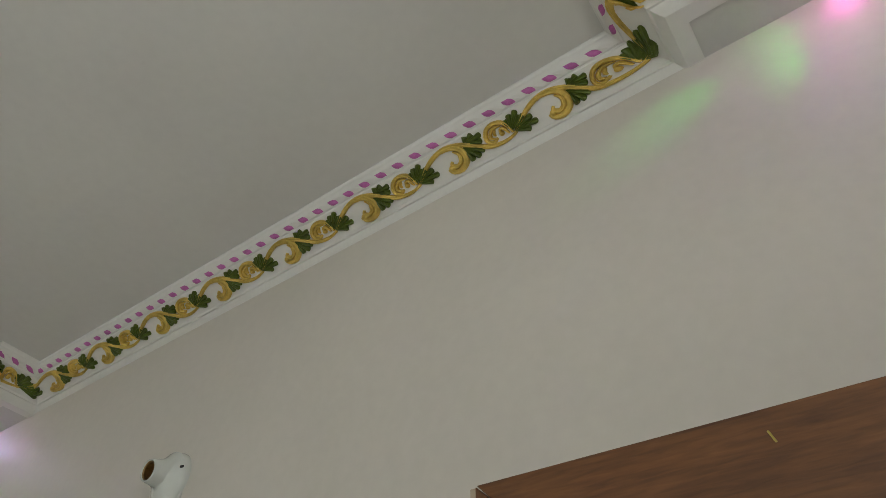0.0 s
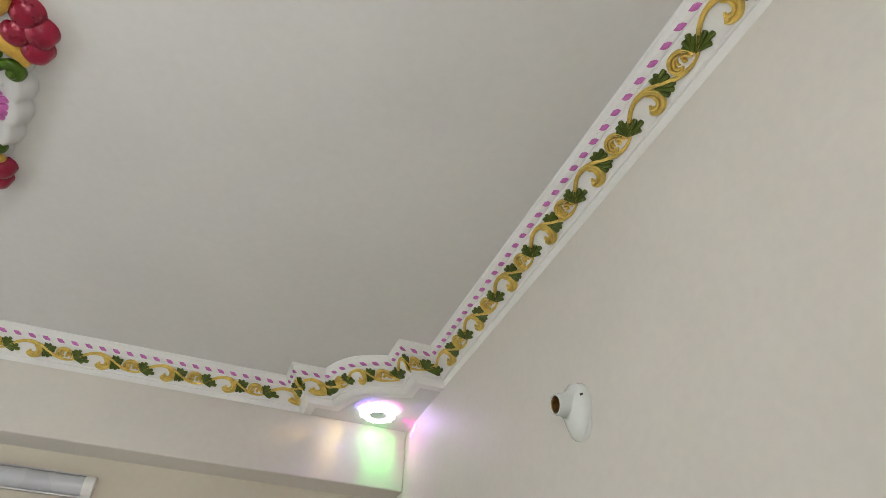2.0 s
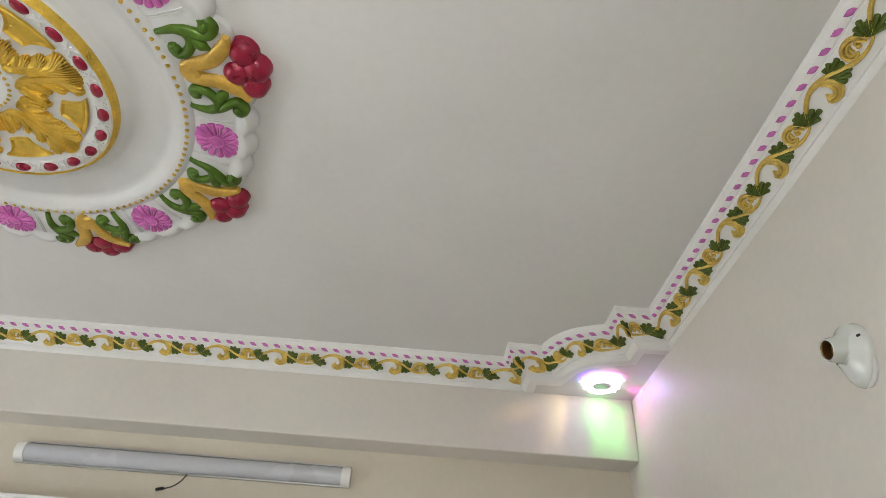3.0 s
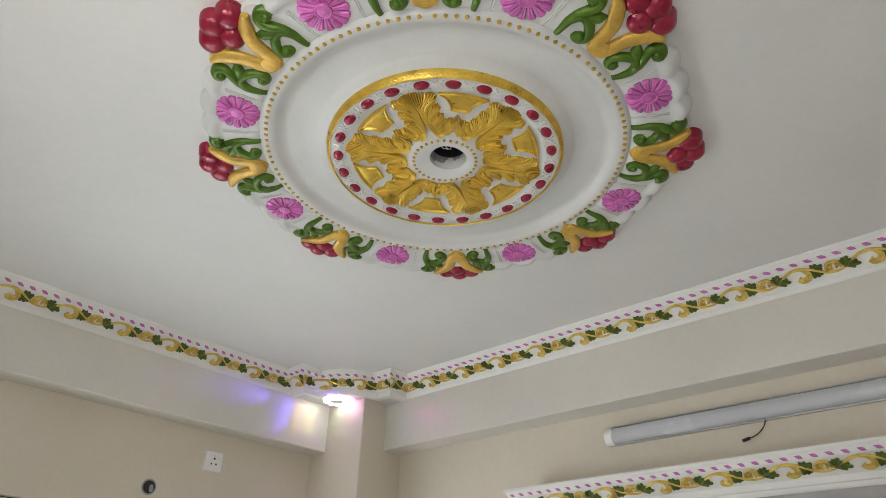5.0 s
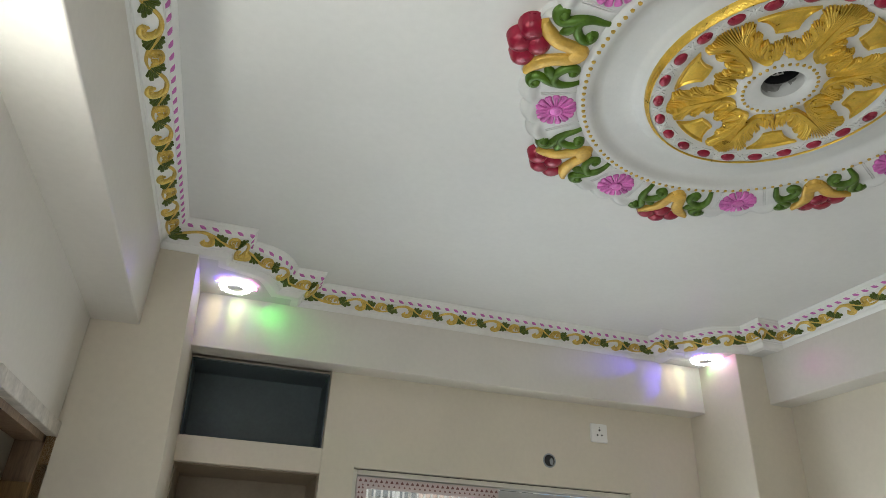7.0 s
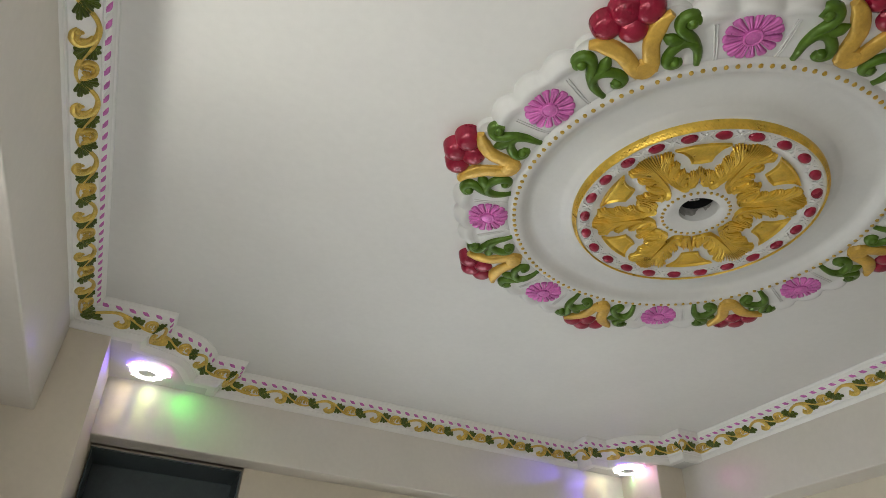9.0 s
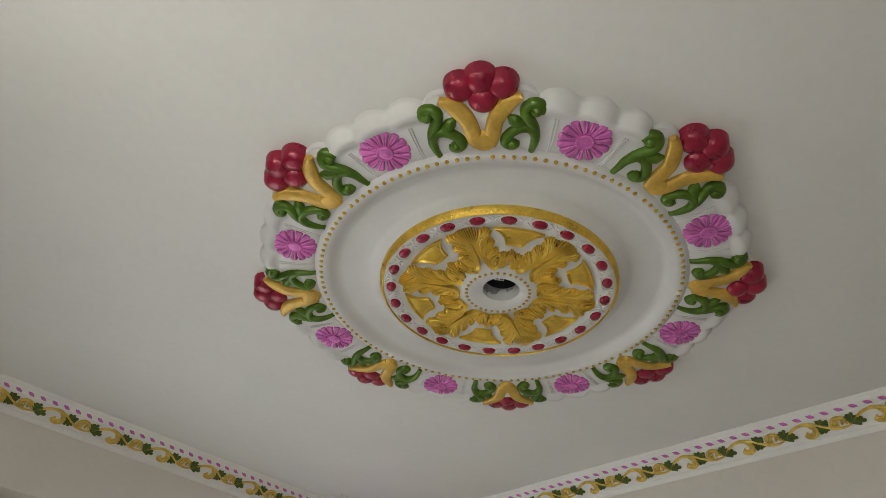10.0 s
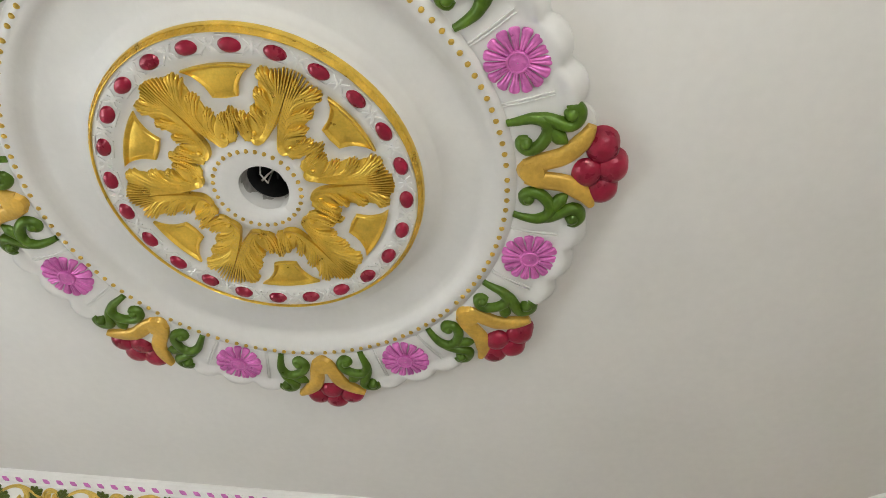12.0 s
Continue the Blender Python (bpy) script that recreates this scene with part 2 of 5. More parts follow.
def part(name, shape, material, parent=None, label="", sharp=40, bevel=0.0):
    """Links a shape as ONE mesh object, under a thing or a part."""
    v = np.array(shape.v, float)
    mid = (v.min(0) + v.max(0)) / 2
    mesh = bpy.data.meshes.new(name)
    mesh.from_pydata((v - mid).tolist(), [], shape.f)
    mesh.materials.append(material)
    mesh.polygons.foreach_set("use_smooth", [True] * len(mesh.polygons))
    mesh.set_sharp_from_angle(angle=radians(sharp))
    ob = new(name, mesh)
    ob.parent = parent
    ob.location = Vector(mid) - ORIGIN.get(parent, Vector())
    ORIGIN[ob] = Vector(mid)
    if bevel:
        mod = ob.modifiers.new("edge", "BEVEL")
        mod.width, mod.segments, mod.limit_method = bevel, 3, "ANGLE"
    return tagged(ob, label)


def thing(name, at, label, category, group="", kind=""):
    ob = new(name)
    ob.location = at
    ob.empty_display_size = 0.05
    ORIGIN[ob] = Vector(at)
    return tagged(ob, label, category, group, kind)


def tube(name, pts, radius, material, parent=None, label="", n=8):
    """A round bar along points of space."""
    s = Shape()
    rows = []
    for i, p in enumerate(pts):
        d = (Vector(pts[min(i + 1, len(pts) - 1)]) - Vector(pts[max(i - 1, 0)])).normalized()
        a = d.cross(Vector((0.3, 0.5, 0.81))).normalized()
        b = d.cross(a)
        rows.append([tuple(Vector(p) + radius * (math.cos(2 * math.pi * k / n) * a + math.sin(2 * math.pi * k / n) * b)) for k in range(n)])
    ids = s.grid(rows, loop=True)
    s.f += [tuple(reversed(ids[0])), tuple(ids[-1])]
    return part(name, s, material, parent, label)


def slab(name, boxes, material, label, category, bevel=0.0, kind="structure"):
    s = Shape()
    for b in boxes:
        s.box(*b)
    ob = part(name, s, material, None, label, bevel=bevel)
    return tagged(ob, label, category, kind=kind)


# ---- the room: planes in metres ----
TOP = 2.85
NORTH, WEST, SOUTH, EAST = 1.926, -1.411, -1.955, 1.704
BEAM_W, BEAM_S, BEAM_E = -1.288, -1.837, 1.546
SOFFIT, SOFFIT_E = 2.513, 2.442
PLATE = 2.752
WIN = (-0.735, 0.638, 0.95, 2.107)
NICHE_X = (0.782, 1.425)
DOOR_Y = (-1.492, -0.745)
DOOR_TOP = 2.082

slab("floor", [(-1.6, 1.9, -2.4, 2.1, -0.1, 0.0)], FLOOR, "pale polished tile floor", "floor")

s = Shape()
HOLE = 0.054
ring = [(HOLE * math.cos(a), HOLE * math.sin(a) + 0.012) for a in [2 * math.pi * k / 32 for k in range(32)]]
square = []
for k in range(32):
    a = 2 * math.pi * k / 32
    c, d = math.cos(a), math.sin(a)
    e = 0.3 / max(abs(c), abs(d))
    square.append((c * e, d * e))
s.grid([[(x, y, TOP + 0.14) for x, y in ring], [(x, y, TOP) for x, y in ring], [(x, y, TOP) for x, y in square]], loop=True)
for x0, x1, y0, y1 in ((-1.6, -0.3, -2.4, 2.1), (0.3, 1.9, -2.4, 2.1), (-0.3, 0.3, 0.3, 2.1), (-0.3, 0.3, -2.4, -0.3)):
    s.box(x0, x1, y0, y1, TOP, TOP + 0.14)
ceiling = tagged(part("ceiling", s, CEILING), "smooth off-white painted plaster ceiling", "ceiling", kind="structure")

slab("wall_north", [(-1.6, 1.9, NORTH, 2.1, 0, TOP)], BEAM, "plain pale pinkish painted plaster wall", "wall")
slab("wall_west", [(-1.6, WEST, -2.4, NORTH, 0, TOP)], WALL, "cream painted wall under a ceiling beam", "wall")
x0, x1, z0, z1 = WIN
n0, n1 = NICHE_X
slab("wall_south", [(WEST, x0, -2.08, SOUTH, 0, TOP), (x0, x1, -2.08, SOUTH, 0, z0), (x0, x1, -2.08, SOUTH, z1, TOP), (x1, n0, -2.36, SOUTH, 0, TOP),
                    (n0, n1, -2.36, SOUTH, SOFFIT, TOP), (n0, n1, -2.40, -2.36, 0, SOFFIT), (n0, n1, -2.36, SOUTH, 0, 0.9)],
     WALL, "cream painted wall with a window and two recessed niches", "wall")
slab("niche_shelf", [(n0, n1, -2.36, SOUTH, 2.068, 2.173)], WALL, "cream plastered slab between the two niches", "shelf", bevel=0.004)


def column_side(z):
    """Where the leaning side of the column stands at a height."""
    return 1.364 + max(z - 1.95, 0) * 0.0533 - max(1.95 - z, 0) * 0.0062


def lining(y_front, y_back, z0, z1):
    """The surfaces round a niche and at its back, as one folded shell."""
    s = Shape()
    ring = lambda y, g: [(n0 + g, y, z0 + g), (column_side(z0) - 0.003 - g, y, z0 + g), (column_side(z1) - 0.003 - g, y, z1 - g), (n0 + g, y, z1 - g)]
    ids = s.grid([ring(y_front, 0.001), ring(y_front, 0.006), ring(y_back, 0.006)], loop=True)
    s.f.append(tuple(ids[-1]))
    return s


s = lining(SOUTH - 0.050, -2.24, 2.173, SOFFIT)
tagged(part("niche_lining", s, SLATE), "dark slate-grey lining of the upper wall niche", "niche", kind="structure")
# brown colour stands for the shade inside the lower niche
NICHE_SHADE = paint("brown_niche_shade", (0.27, 0.215, 0.155), 0.6, vary=0.12, scale=6, grain=60, bump=0.06)
s = lining(SOUTH - 0.020, -2.35, 0.90, 2.068)
tagged(part("niche_lining", s, NICHE_SHADE), "inside of the lower wall niche, its shade put into a brown colour", "niche", kind="structure")
d0, d1 = DOOR_Y
slab("wall_east", [(EAST, 1.9, -1.44, d1, DOOR_TOP, TOP), (EAST, 1.9, d1, 0.79, 0, TOP), (EAST, 1.9, 0.79, 1.69, 2.0, TOP), (EAST, 1.9, 1.69, NORTH, 0, TOP)], BEAM, "pale painted wall with two doorways", "wall")
slab("beam_west", [(WEST - 0.03, BEAM_W, -1.56, NORTH, SOFFIT, TOP)], BEAM, "cream plastered beam along the wall under the ceiling", "beam", bevel=0.005)
slab("beam_south", [(-1.14, 1.45, SOUTH - 0.03, BEAM_S, SOFFIT, TOP)], BEAM, "cream plastered beam above window and niches", "beam", bevel=0.005)
s = Shape()
s.loft([[(BEAM_E, y, z), (EAST + 0.03, y, z), (EAST + 0.03, y, TOP), (BEAM_E, y, TOP)] for y, z in ((-1.455, SOFFIT_E), (0.05, SOFFIT_E + 0.05), (NORTH, SOFFIT_E + 0.05))])   # its underside is not quite level
tagged(part("beam_east", s, BEAM, bevel=0.005), "deep cream plastered beam above the doorway", "beam", kind="structure")
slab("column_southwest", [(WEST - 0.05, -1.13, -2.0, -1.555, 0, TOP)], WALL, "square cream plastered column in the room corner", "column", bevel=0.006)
s = Shape()
s.loft([[(x, -2.42, z), (1.9, -2.42, z), (1.9, -1.447, z), (x, -1.447, z)] for x, z in ((1.352, 0.0), (1.364, 1.95), (1.412, TOP))])   # its side face leans a little
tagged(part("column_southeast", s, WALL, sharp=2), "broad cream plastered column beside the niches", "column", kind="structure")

# ---- cornice ----
A_LINE, B_LINE, C_LINE, D_LINE = 1.848, -1.210, -1.758, 1.473
STEP, START = 0.115, 0.425


def corner(at, along_in, along_out, first=START, last=START):
    """The stepped and bowed corner of the cornice, from the side it comes in on to the side it goes out on."""
    q = [(first, 0.0), (first, STEP), (START - 0.12, STEP)]
    a, b = Vector((START - 0.12, STEP)), Vector((STEP, START - 0.12))
    bow = Vector((1, 1)).normalized() * 0.042
    for k in range(1, 9):
        t = k / 9
        p = a.lerp(b, t) + bow * math.sin(math.pi * t)
        q.append((p.x, p.y))
    q += [(STEP, START - 0.12), (STEP, last), (0.0, last)]
    return [(at[0] + u * along_in[0] + v * along_out[0], at[1] + u * along_in[1] + v * along_out[1]) for u, v in q]


NE = corner((D_LINE, A_LINE), (-1, 0), (0, -1))
SE = [(D_LINE, -1.357)] + corner((1.335, C_LINE), (0, 1), (-1, 0))[2 - 1:]
SE[1] = (1.335 - STEP, -1.357)
SW = corner((B_LINE, C_LINE), (1, 0), (0, 1))
NW = corner((B_LINE, A_LINE), (0, -1), (1, 0))
# runs clockwise from above: name, points, pitch of the scrollwork, place of its first leaf
RUNS = [
    ("cornice_north", [NW[-1], NE[0]], 0.232, -0.038),
    ("cornice_northeast", NE, 0.220, 0.08),
    ("cornice_east", [NE[-1], SE[0]], 0.2217, 0.10),
    ("cornice_southeast", SE, 0.215, 0.0),
    ("cornice_south", [SE[-1], SW[0]], 0.2213, 0.10),
    ("cornice_southwest", SW, 0.220, 0.08),
    ("cornice_west", [SW[-1], NW[0]], 0.2195, 0.037),
    ("cornice_northwest", NW, 0.220, 0.08),
]
LOOP = []
for _, pts, _, _ in RUNS:
    LOOP += pts[:-1]
MITRE = []
for i, p in enumerate(LOOP):
    a, b = Vector(LOOP[i - 1]), Vector(LOOP[(i + 1) % len(LOOP)])
    d0v, d1v = (Vector(p) - a).normalized(), (b - Vector(p)).normalized()
    m = (Vector((d0v.y, -d0v.x)) + Vector((d1v.y, -d1v.x))).normalized()
    MITRE.append(m / max(m.dot(Vector((d0v.y, -d0v.x))), 0.35))
LENGTH = [(Vector(LOOP[(i + 1) % len(LOOP)]) - Vector(p)).length for i, p in enumerate(LOOP)]
PINK_D = 0.084        # the loop runs this far from the wall
FACE_TOP, FACE_SLOPE = (0.074, -0.039), (-0.820, -0.572)
PROFILE = [(0.0975, 0.002), (0.0973, -0.0040), (0.0966, -0.0068), (0.0952, -0.0088), (0.0938, -0.0100), (0.0929, -0.0120), (0.0925, -0.0146), (0.0917, -0.0166), (0.0909, -0.0180), (0.0897, -0.0212), (0.0875, -0.0245), (0.0835, -0.0290), (0.0795, -0.0325), (0.0772, -0.0335), (0.0755, -0.0330),
           (0.074, -0.036), (0.074, -0.039), (0.022, -0.0755), (0.020, -0.081), (0.016, -0.081), (0.013, -0.088), (0.007, -0.096), (0.0, -0.101), (-0.03, -0.101)]


def on_loop(i0, s_along, d):
    """A point beside the loop, s_along metres on from vertex i0, at distance d from the wall."""
    i = i0
    while s_along < 0:
        i -= 1
        s_along += LENGTH[i % len(LOOP)]
    while s_along > LENGTH[i % len(LOOP)]:
        s_along -= LENGTH[i % len(LOOP)]
        i += 1
    i %= len(LOOP)
    j = (i + 1) % len(LOOP)
    way = (Vector(LOOP[j]) - Vector(LOOP[i])).normalized()
    square = Vector((way.y, -way.x))
    near = min(0.06, LENGTH[i] / 2)     # only the ends of a length follow the mitres
    a, b = min(s_along / near, 1.0), min((LENGTH[i] - s_along) / near, 1.0)
    out = square + (MITRE[i] - square) * (1 - a) + (MITRE[j] - square) * (1 - b)
    p = Vector(LOOP[i]) + way * s_along + out * (d - PINK_D)
    return p.x, p.y


def on_face(i0, lift=1.0):
    """Maps (along, across from the top, height) onto the sloping face of the cornice."""
    def to_world(x, y, h):
        d = FACE_TOP[0] + FACE_SLOPE[0] * y + 0.572 * h * lift
        z = FACE_TOP[1] + FACE_SLOPE[1] * y - 0.820 * h * lift
        return (*on_loop(i0, x, d), TOP + z)
    return to_world


# leaves of the scrollwork: where each springs from and where its fingers end (repeats along, metres across)
LEAVES = (
    ((0.004, 0.037), ((-0.028, 0.013), (0.030, 0.0065), (0.098, 0.005), (0.118, 0.019))),
    ((0.022, 0.041), ((0.150, 0.020), (0.208, 0.029), (0.240, 0.043), (0.160, 0.0515))),
    ((0.572, 0.016), ((0.600, 0.0025), (0.668, 0.0045), (0.742, 0.0135), (0.728, 0.027))),
    ((0.548, 0.021), ((0.522, 0.050), (0.590, 0.0545), (0.660, 0.0535), (0.716, 0.046))),
)


def scroll_shape(to_world, at, pitch):
    """One repeat of the gold scrollwork: a running stem, a hanging curl and a round scroll."""
    s = Shape(to_world)

    def run(pts, n, w, h, start=0.3, end=0.3, groove=0.3):
        c = smooth_curve([(at + x * pitch, y) for x, y in pts], n)
        s.ridge(c, lambda t: w * swell(t, start, end), lambda t: h * swell(t, start, end), 9, groove)
    run([(0.01, 0.047), (0.07, 0.037), (0.137, 0.0237), (0.266, 0.0085), (0.407, 0.0045), (0.560, 0.0160), (0.660, 0.0310), (0.758, 0.0440), (0.867, 0.0500), (0.955, 0.0495), (1.03, 0.0450)], 30, 0.0053, 0.0075, 0.6, 0.5)
    # the hanging curl, in two strands that roll up into a bud
    run([(0.330, 0.0075), (0.420, 0.0080), (0.495, 0.0165), (0.534, 0.0330), (0.520, 0.0490), (0.450, 0.0580), (0.375, 0.0555), (0.345, 0.0460)], 22, 0.0070, 0.0092, 0.45, 0.6, 0.2)
    run([(0.440, 0.0180), (0.490, 0.0290), (0.480, 0.0430), (0.430, 0.0490), (0.385, 0.0420), (0.400, 0.0350)], 16, 0.0054, 0.0105, 0.3, 0.5, 0.2)
    s.dome(at + 0.375 * pitch, 0.0475, 0.0085, 0.0085, 0.0105, rings=3, around=12)
    # the round scroll: outer ring, two crescents inside it and a bud
    run([(1.005, 0.0420), (0.990, 0.0280), (0.945, 0.0140), (0.875, 0.0085), (0.805, 0.0125), (0.768, 0.0255), (0.782, 0.0385), (0.830, 0.0415), (0.865, 0.0370)], 24, 0.0050, 0.0088, 0.5, 0.5, 0.25)
    run([(0.930, 0.0190), (0.870, 0.0165), (0.820, 0.0230), (0.812, 0.0330), (0.845, 0.0370)], 14, 0.0038, 0.0090, 0.3, 0.5, 0.2)
    run([(0.870, 0.0200), (0.850, 0.0270), (0.858, 0.0330)], 8, 0.0030, 0.0075, 0.4, 0.4, 0.2)
    run([(0.975, 0.0400), (0.945, 0.0260), (0.915, 0.0255), (0.905, 0.0330)], 14, 0.0036, 0.0085, 0.5, 0.6, 0.2)
    s.dome(at + 0.912 * pitch, 0.0335, 0.0062, 0.0062, 0.0095, rings=3, around=12)
    return s


def leaf_shape(to_world, at, pitch, base, tips):
    """A leaf of four blunt fingers with a vein in each, fanning out from its base."""
    s = Shape(to_world)
    bx, by = at + base[0] * pitch, base[1]
    ends = [(at + x * pitch, y) for x, y in tips]
    for k in range(len(ends) * 2 - 1):
        if k % 2 == 0:
            tx, ty = ends[k // 2]
            wide, high = 0.0066, 0.0078
        else:   # a shorter web between two fingers
            tx, ty = [(p + q) / 2 * 0.80 + c * 0.20 for p, q, c in zip(ends[k // 2], ends[k // 2 + 1], (bx, by))]
            wide, high = 0.0060, 0.0052
        c = [(bx + (tx - bx) * t, by + (ty - by) * t) for t in (0.0, 0.15, 0.35, 0.55, 0.75, 0.88, 0.96, 1.0)]
        s.ridge(c, lambda t: wide * min(0.30 + 1.0 * t, 1.0, math.sqrt(max(1.03 - t, 0.0) * 4.2)), lambda t: high * min(0.6 + t, 1.0, 0.35 + 3 * (1 - t)), 7, 0.35)
    return s


def run_length(pts):
    return sum((Vector(q) - Vector(p)).length for p, q in zip(pts, pts[1:]))


def repeats(k):
    """Where the repeats of the scrollwork start along the run k, and their pitch: a corner takes up what its neighbours leave."""
    _, pts, pitch, first = RUNS[k]
    total = run_length(pts)
    if len(pts) == 2:
        q = first - pitch if first > 0.5 * pitch else first
        out = []
        while q + 0.5 * pitch < total:
            out.append(q)
            q += pitch
        return out, pitch
    before, pitch_before = repeats(k - 1)
    start = before[-1] + pitch_before - run_length(RUNS[k - 1][1])
    end = total + repeats((k + 1) % len(RUNS))[0][0]
    n = max(round((end - start) / 0.2217), 1)
    return [start + (end - start) * m / n for m in range(n)], (end - start) / n


index = 0
for run_no, (name, pts, _, _) in enumerate(RUNS):
    total = run_length(pts)
    run_label = "white moulded plaster cornice with painted scrollwork and leaves" if len(pts) == 2 else "stepped corner piece of the white painted plaster cornice"
    s = Shape()
    count = len(pts) - 1
    rows = []
    for k in range(count + 1):
        i = (index + k) % len(LOOP)
        rows.append([(LOOP[i][0] + MITRE[i].x * (d - PINK_D), LOOP[i][1] + MITRE[i].y * (d - PINK_D), TOP + z) for d, z in PROFILE])
    s.grid(rows)
    cornice = tagged(part(name, s, CORNICE, sharp=25), run_label, "cornice", kind="structure")
    face = on_face(index)
    starts, pitch = repeats(run_no)
    for q in starts:
        part("scroll", scroll_shape(face, q, pitch), OCHRE, cornice, "gold painted scroll")
        for base, tips in LEAVES:
            part("leaf", leaf_shape(face, q, pitch, base, tips), LEAF, cornice, "dark green leaf")
    # the twisted bead with its painted lozenges
    gap, lead = (0.0453, 0.0188) if name == "cornice_north" else (total / max(int(round(total / 0.0450)), 1), None)
    lead = gap / 2 if lead is None else lead
    beads = int((total - lead) / gap + 0.6)

    def on_bead(x, y, h, i0=index):
        return (*on_loop(i0, min(max(x, 0.0), 50), 0.0835 - 0.70 * y + 0.62 * h), TOP - 0.0285 - 0.62 * y - 0.78 * h)
    for k in range(beads):
        s = Shape(on_bead)
        mid = lead + k * gap
        rows = []
        for j, v in enumerate((-1, -0.55, 0, 0.55, 1)):
            rows.append([(mid + 0.0050 * v + u * 0.0122 * (1 - 0.12 * abs(v)), 0.0080 * v, 0.0042 * (1 - v * v) * (1 - 0.5 * u * u) if abs(v) < 1 and abs(u) < 1 else -0.001)
                         for u in (-1, -0.5, 0, 0.5, 1)])
        s.grid(rows)
        part("bead", s, LILAC, cornice, "lilac-pink lozenge")
    s = Shape(on_bead)
    for k in range(beads):
        for shift in (-0.0052, 0.0, 0.0052):
            x = lead + (k + 0.5) * gap + shift
            if x < total - 0.012:
                s.ridge([(x - 0.0125, -0.0066), (x - 0.005, -0.0026), (x + 0.005, 0.0026), (x + 0.0125, 0.0066)], lambda t: 0.0021, lambda t: 0.0017, 5)
    if s.v:
        tagged(part("twist", s, CORNICE, cornice), kind="stuff")
    index += count

# corner soffit panels, flush with the foot of the cornice
for name, pts, outer, label in (
        ("soffit_panel", NW, [(BEAM_W, NORTH)], "flat white corner panel holding a downlight"),
        ("soffit_panel", SW, [(BEAM_W, BEAM_S)], "flat white corner panel above the column"),
        ("soffit_panel", SE, [(1.335 + 0.06, BEAM_S)], "flat white corner panel between column and beam"),
        ("soffit_panel", NE, [(BEAM_E, NORTH)], "flat white corner panel near the open door")):
    i0 = LOOP.index(pts[0])
    run = []
    for k in range(len(pts)):
        i = (i0 + k) % len(LOOP)
        run.append((LOOP[i][0] + MITRE[i].x * (0.004 - PINK_D), LOOP[i][1] + MITRE[i].y * (0.004 - PINK_D)))
    if pts is SE:
        run[0] = (1.44, run[1][1])
        outer = [(1.44, BEAM_S - 0.002)]
    s = Shape()
    s.prism(run + outer, PLATE, TOP - 0.002)
    tagged(part(name, s, WHITE, None, label, sharp=20), label, "ceiling panel", kind="structure")


# ---- battens ----
def batten(x_wall, sign, y0, y1, z, diffuser, label):
    """A long LED batten on a wall: back plate, rounded diffuser and two end caps."""
    t = thing("tube_light", (x_wall, (y0 + y1) / 2, z), label, "tube light")
    s = Shape()
    s.box(*sorted((x_wall, x_wall + sign * 0.012)), y0, y1, z - 0.037, z + 0.037)
    s.box(*sorted((x_wall + sign * 0.012, x_wall + sign * 0.020)), y0 + 0.03, y1 - 0.03, z - 0.039, z - 0.034)
    s.box(*sorted((x_wall + sign * 0.012, x_wall + sign * 0.020)), y0 + 0.03, y1 - 0.03, z + 0.034, z + 0.039)
    part("back_plate", s, METAL, t, "grey aluminium back plate")
    def bow(r, grow):
        return [(x_wall + sign * (0.012 + (0.030 + grow) * math.sin(math.pi * k / 12)), z + (r + grow) * math.cos(math.pi * k / 12)) for k in range(13)]
    s = Shape()
    s.grid([[(x, y, zz) for x, zz in bow(0.033, 0)] for y in (y0 + 0.03, y1 - 0.03)])
    part("diffuser", s, diffuser, t)
    for ya, yb in ((y0, y0 + 0.032), (y1 - 0.032, y1)):
        s = Shape()
        ids = s.grid([[(x, y, zz) for x, zz in bow(0.034, 0.003)] for y in (ya, yb)])
        s.f += [tuple(ids[0]), tuple(reversed(ids[1]))]
        part("end_cap", s, PLASTIC, t, "white plastic end cap")
    return t


batten(WEST, 1, -0.335, 0.872, 2.408, FROSTED, "unlit grey LED batten on the cream wall")
batten(EAST, -1, -0.13, 1.07, 2.235, TUBE_LIT, "lit white LED batten below the beam")

# ---- ceiling medallion ----
TURN = 37.0           # degrees of the first lobe
RISE = [(0.054, 0.030), (0.062, 0.034), (0.078, 0.0365), (0.092, 0.0355), (0.104, 0.031), (0.113, 0.0265), (0.120, 0.0245), (0.20, 0.025), (0.255, 0.027), (0.264, 0.030),
        (0.273, 0.0335), (0.282, 0.0360), (0.295, 0.0368), (0.310, 0.0368), (0.3160, 0.035), (0.320, 0.027), (0.3250, 0.019), (0.338, 0.0155), (0.347, 0.0125), (0.354, 0.0085), (0.360, 0.0065), (0.390, 0.006),
        (0.430, 0.006), (0.440, 0.0075), (0.450, 0.013), (0.459, 0.021), (0.467, 0.027), (0.475, 0.0300), (0.484, 0.0308), (0.493, 0.0295), (0.498, 0.025), (0.502, 0.023),
        (0.508, 0.026), (0.520, 0.0285), (0.550, 0.0305), (0.590, 0.0305), (0.615, 0.028), (0.632, 0.025)]
RISE_R, RISE_H = [r for r, _ in RISE], [h for _, h in RISE]


def rise(r):
    return float(np.interp(r, RISE_R, RISE_H))


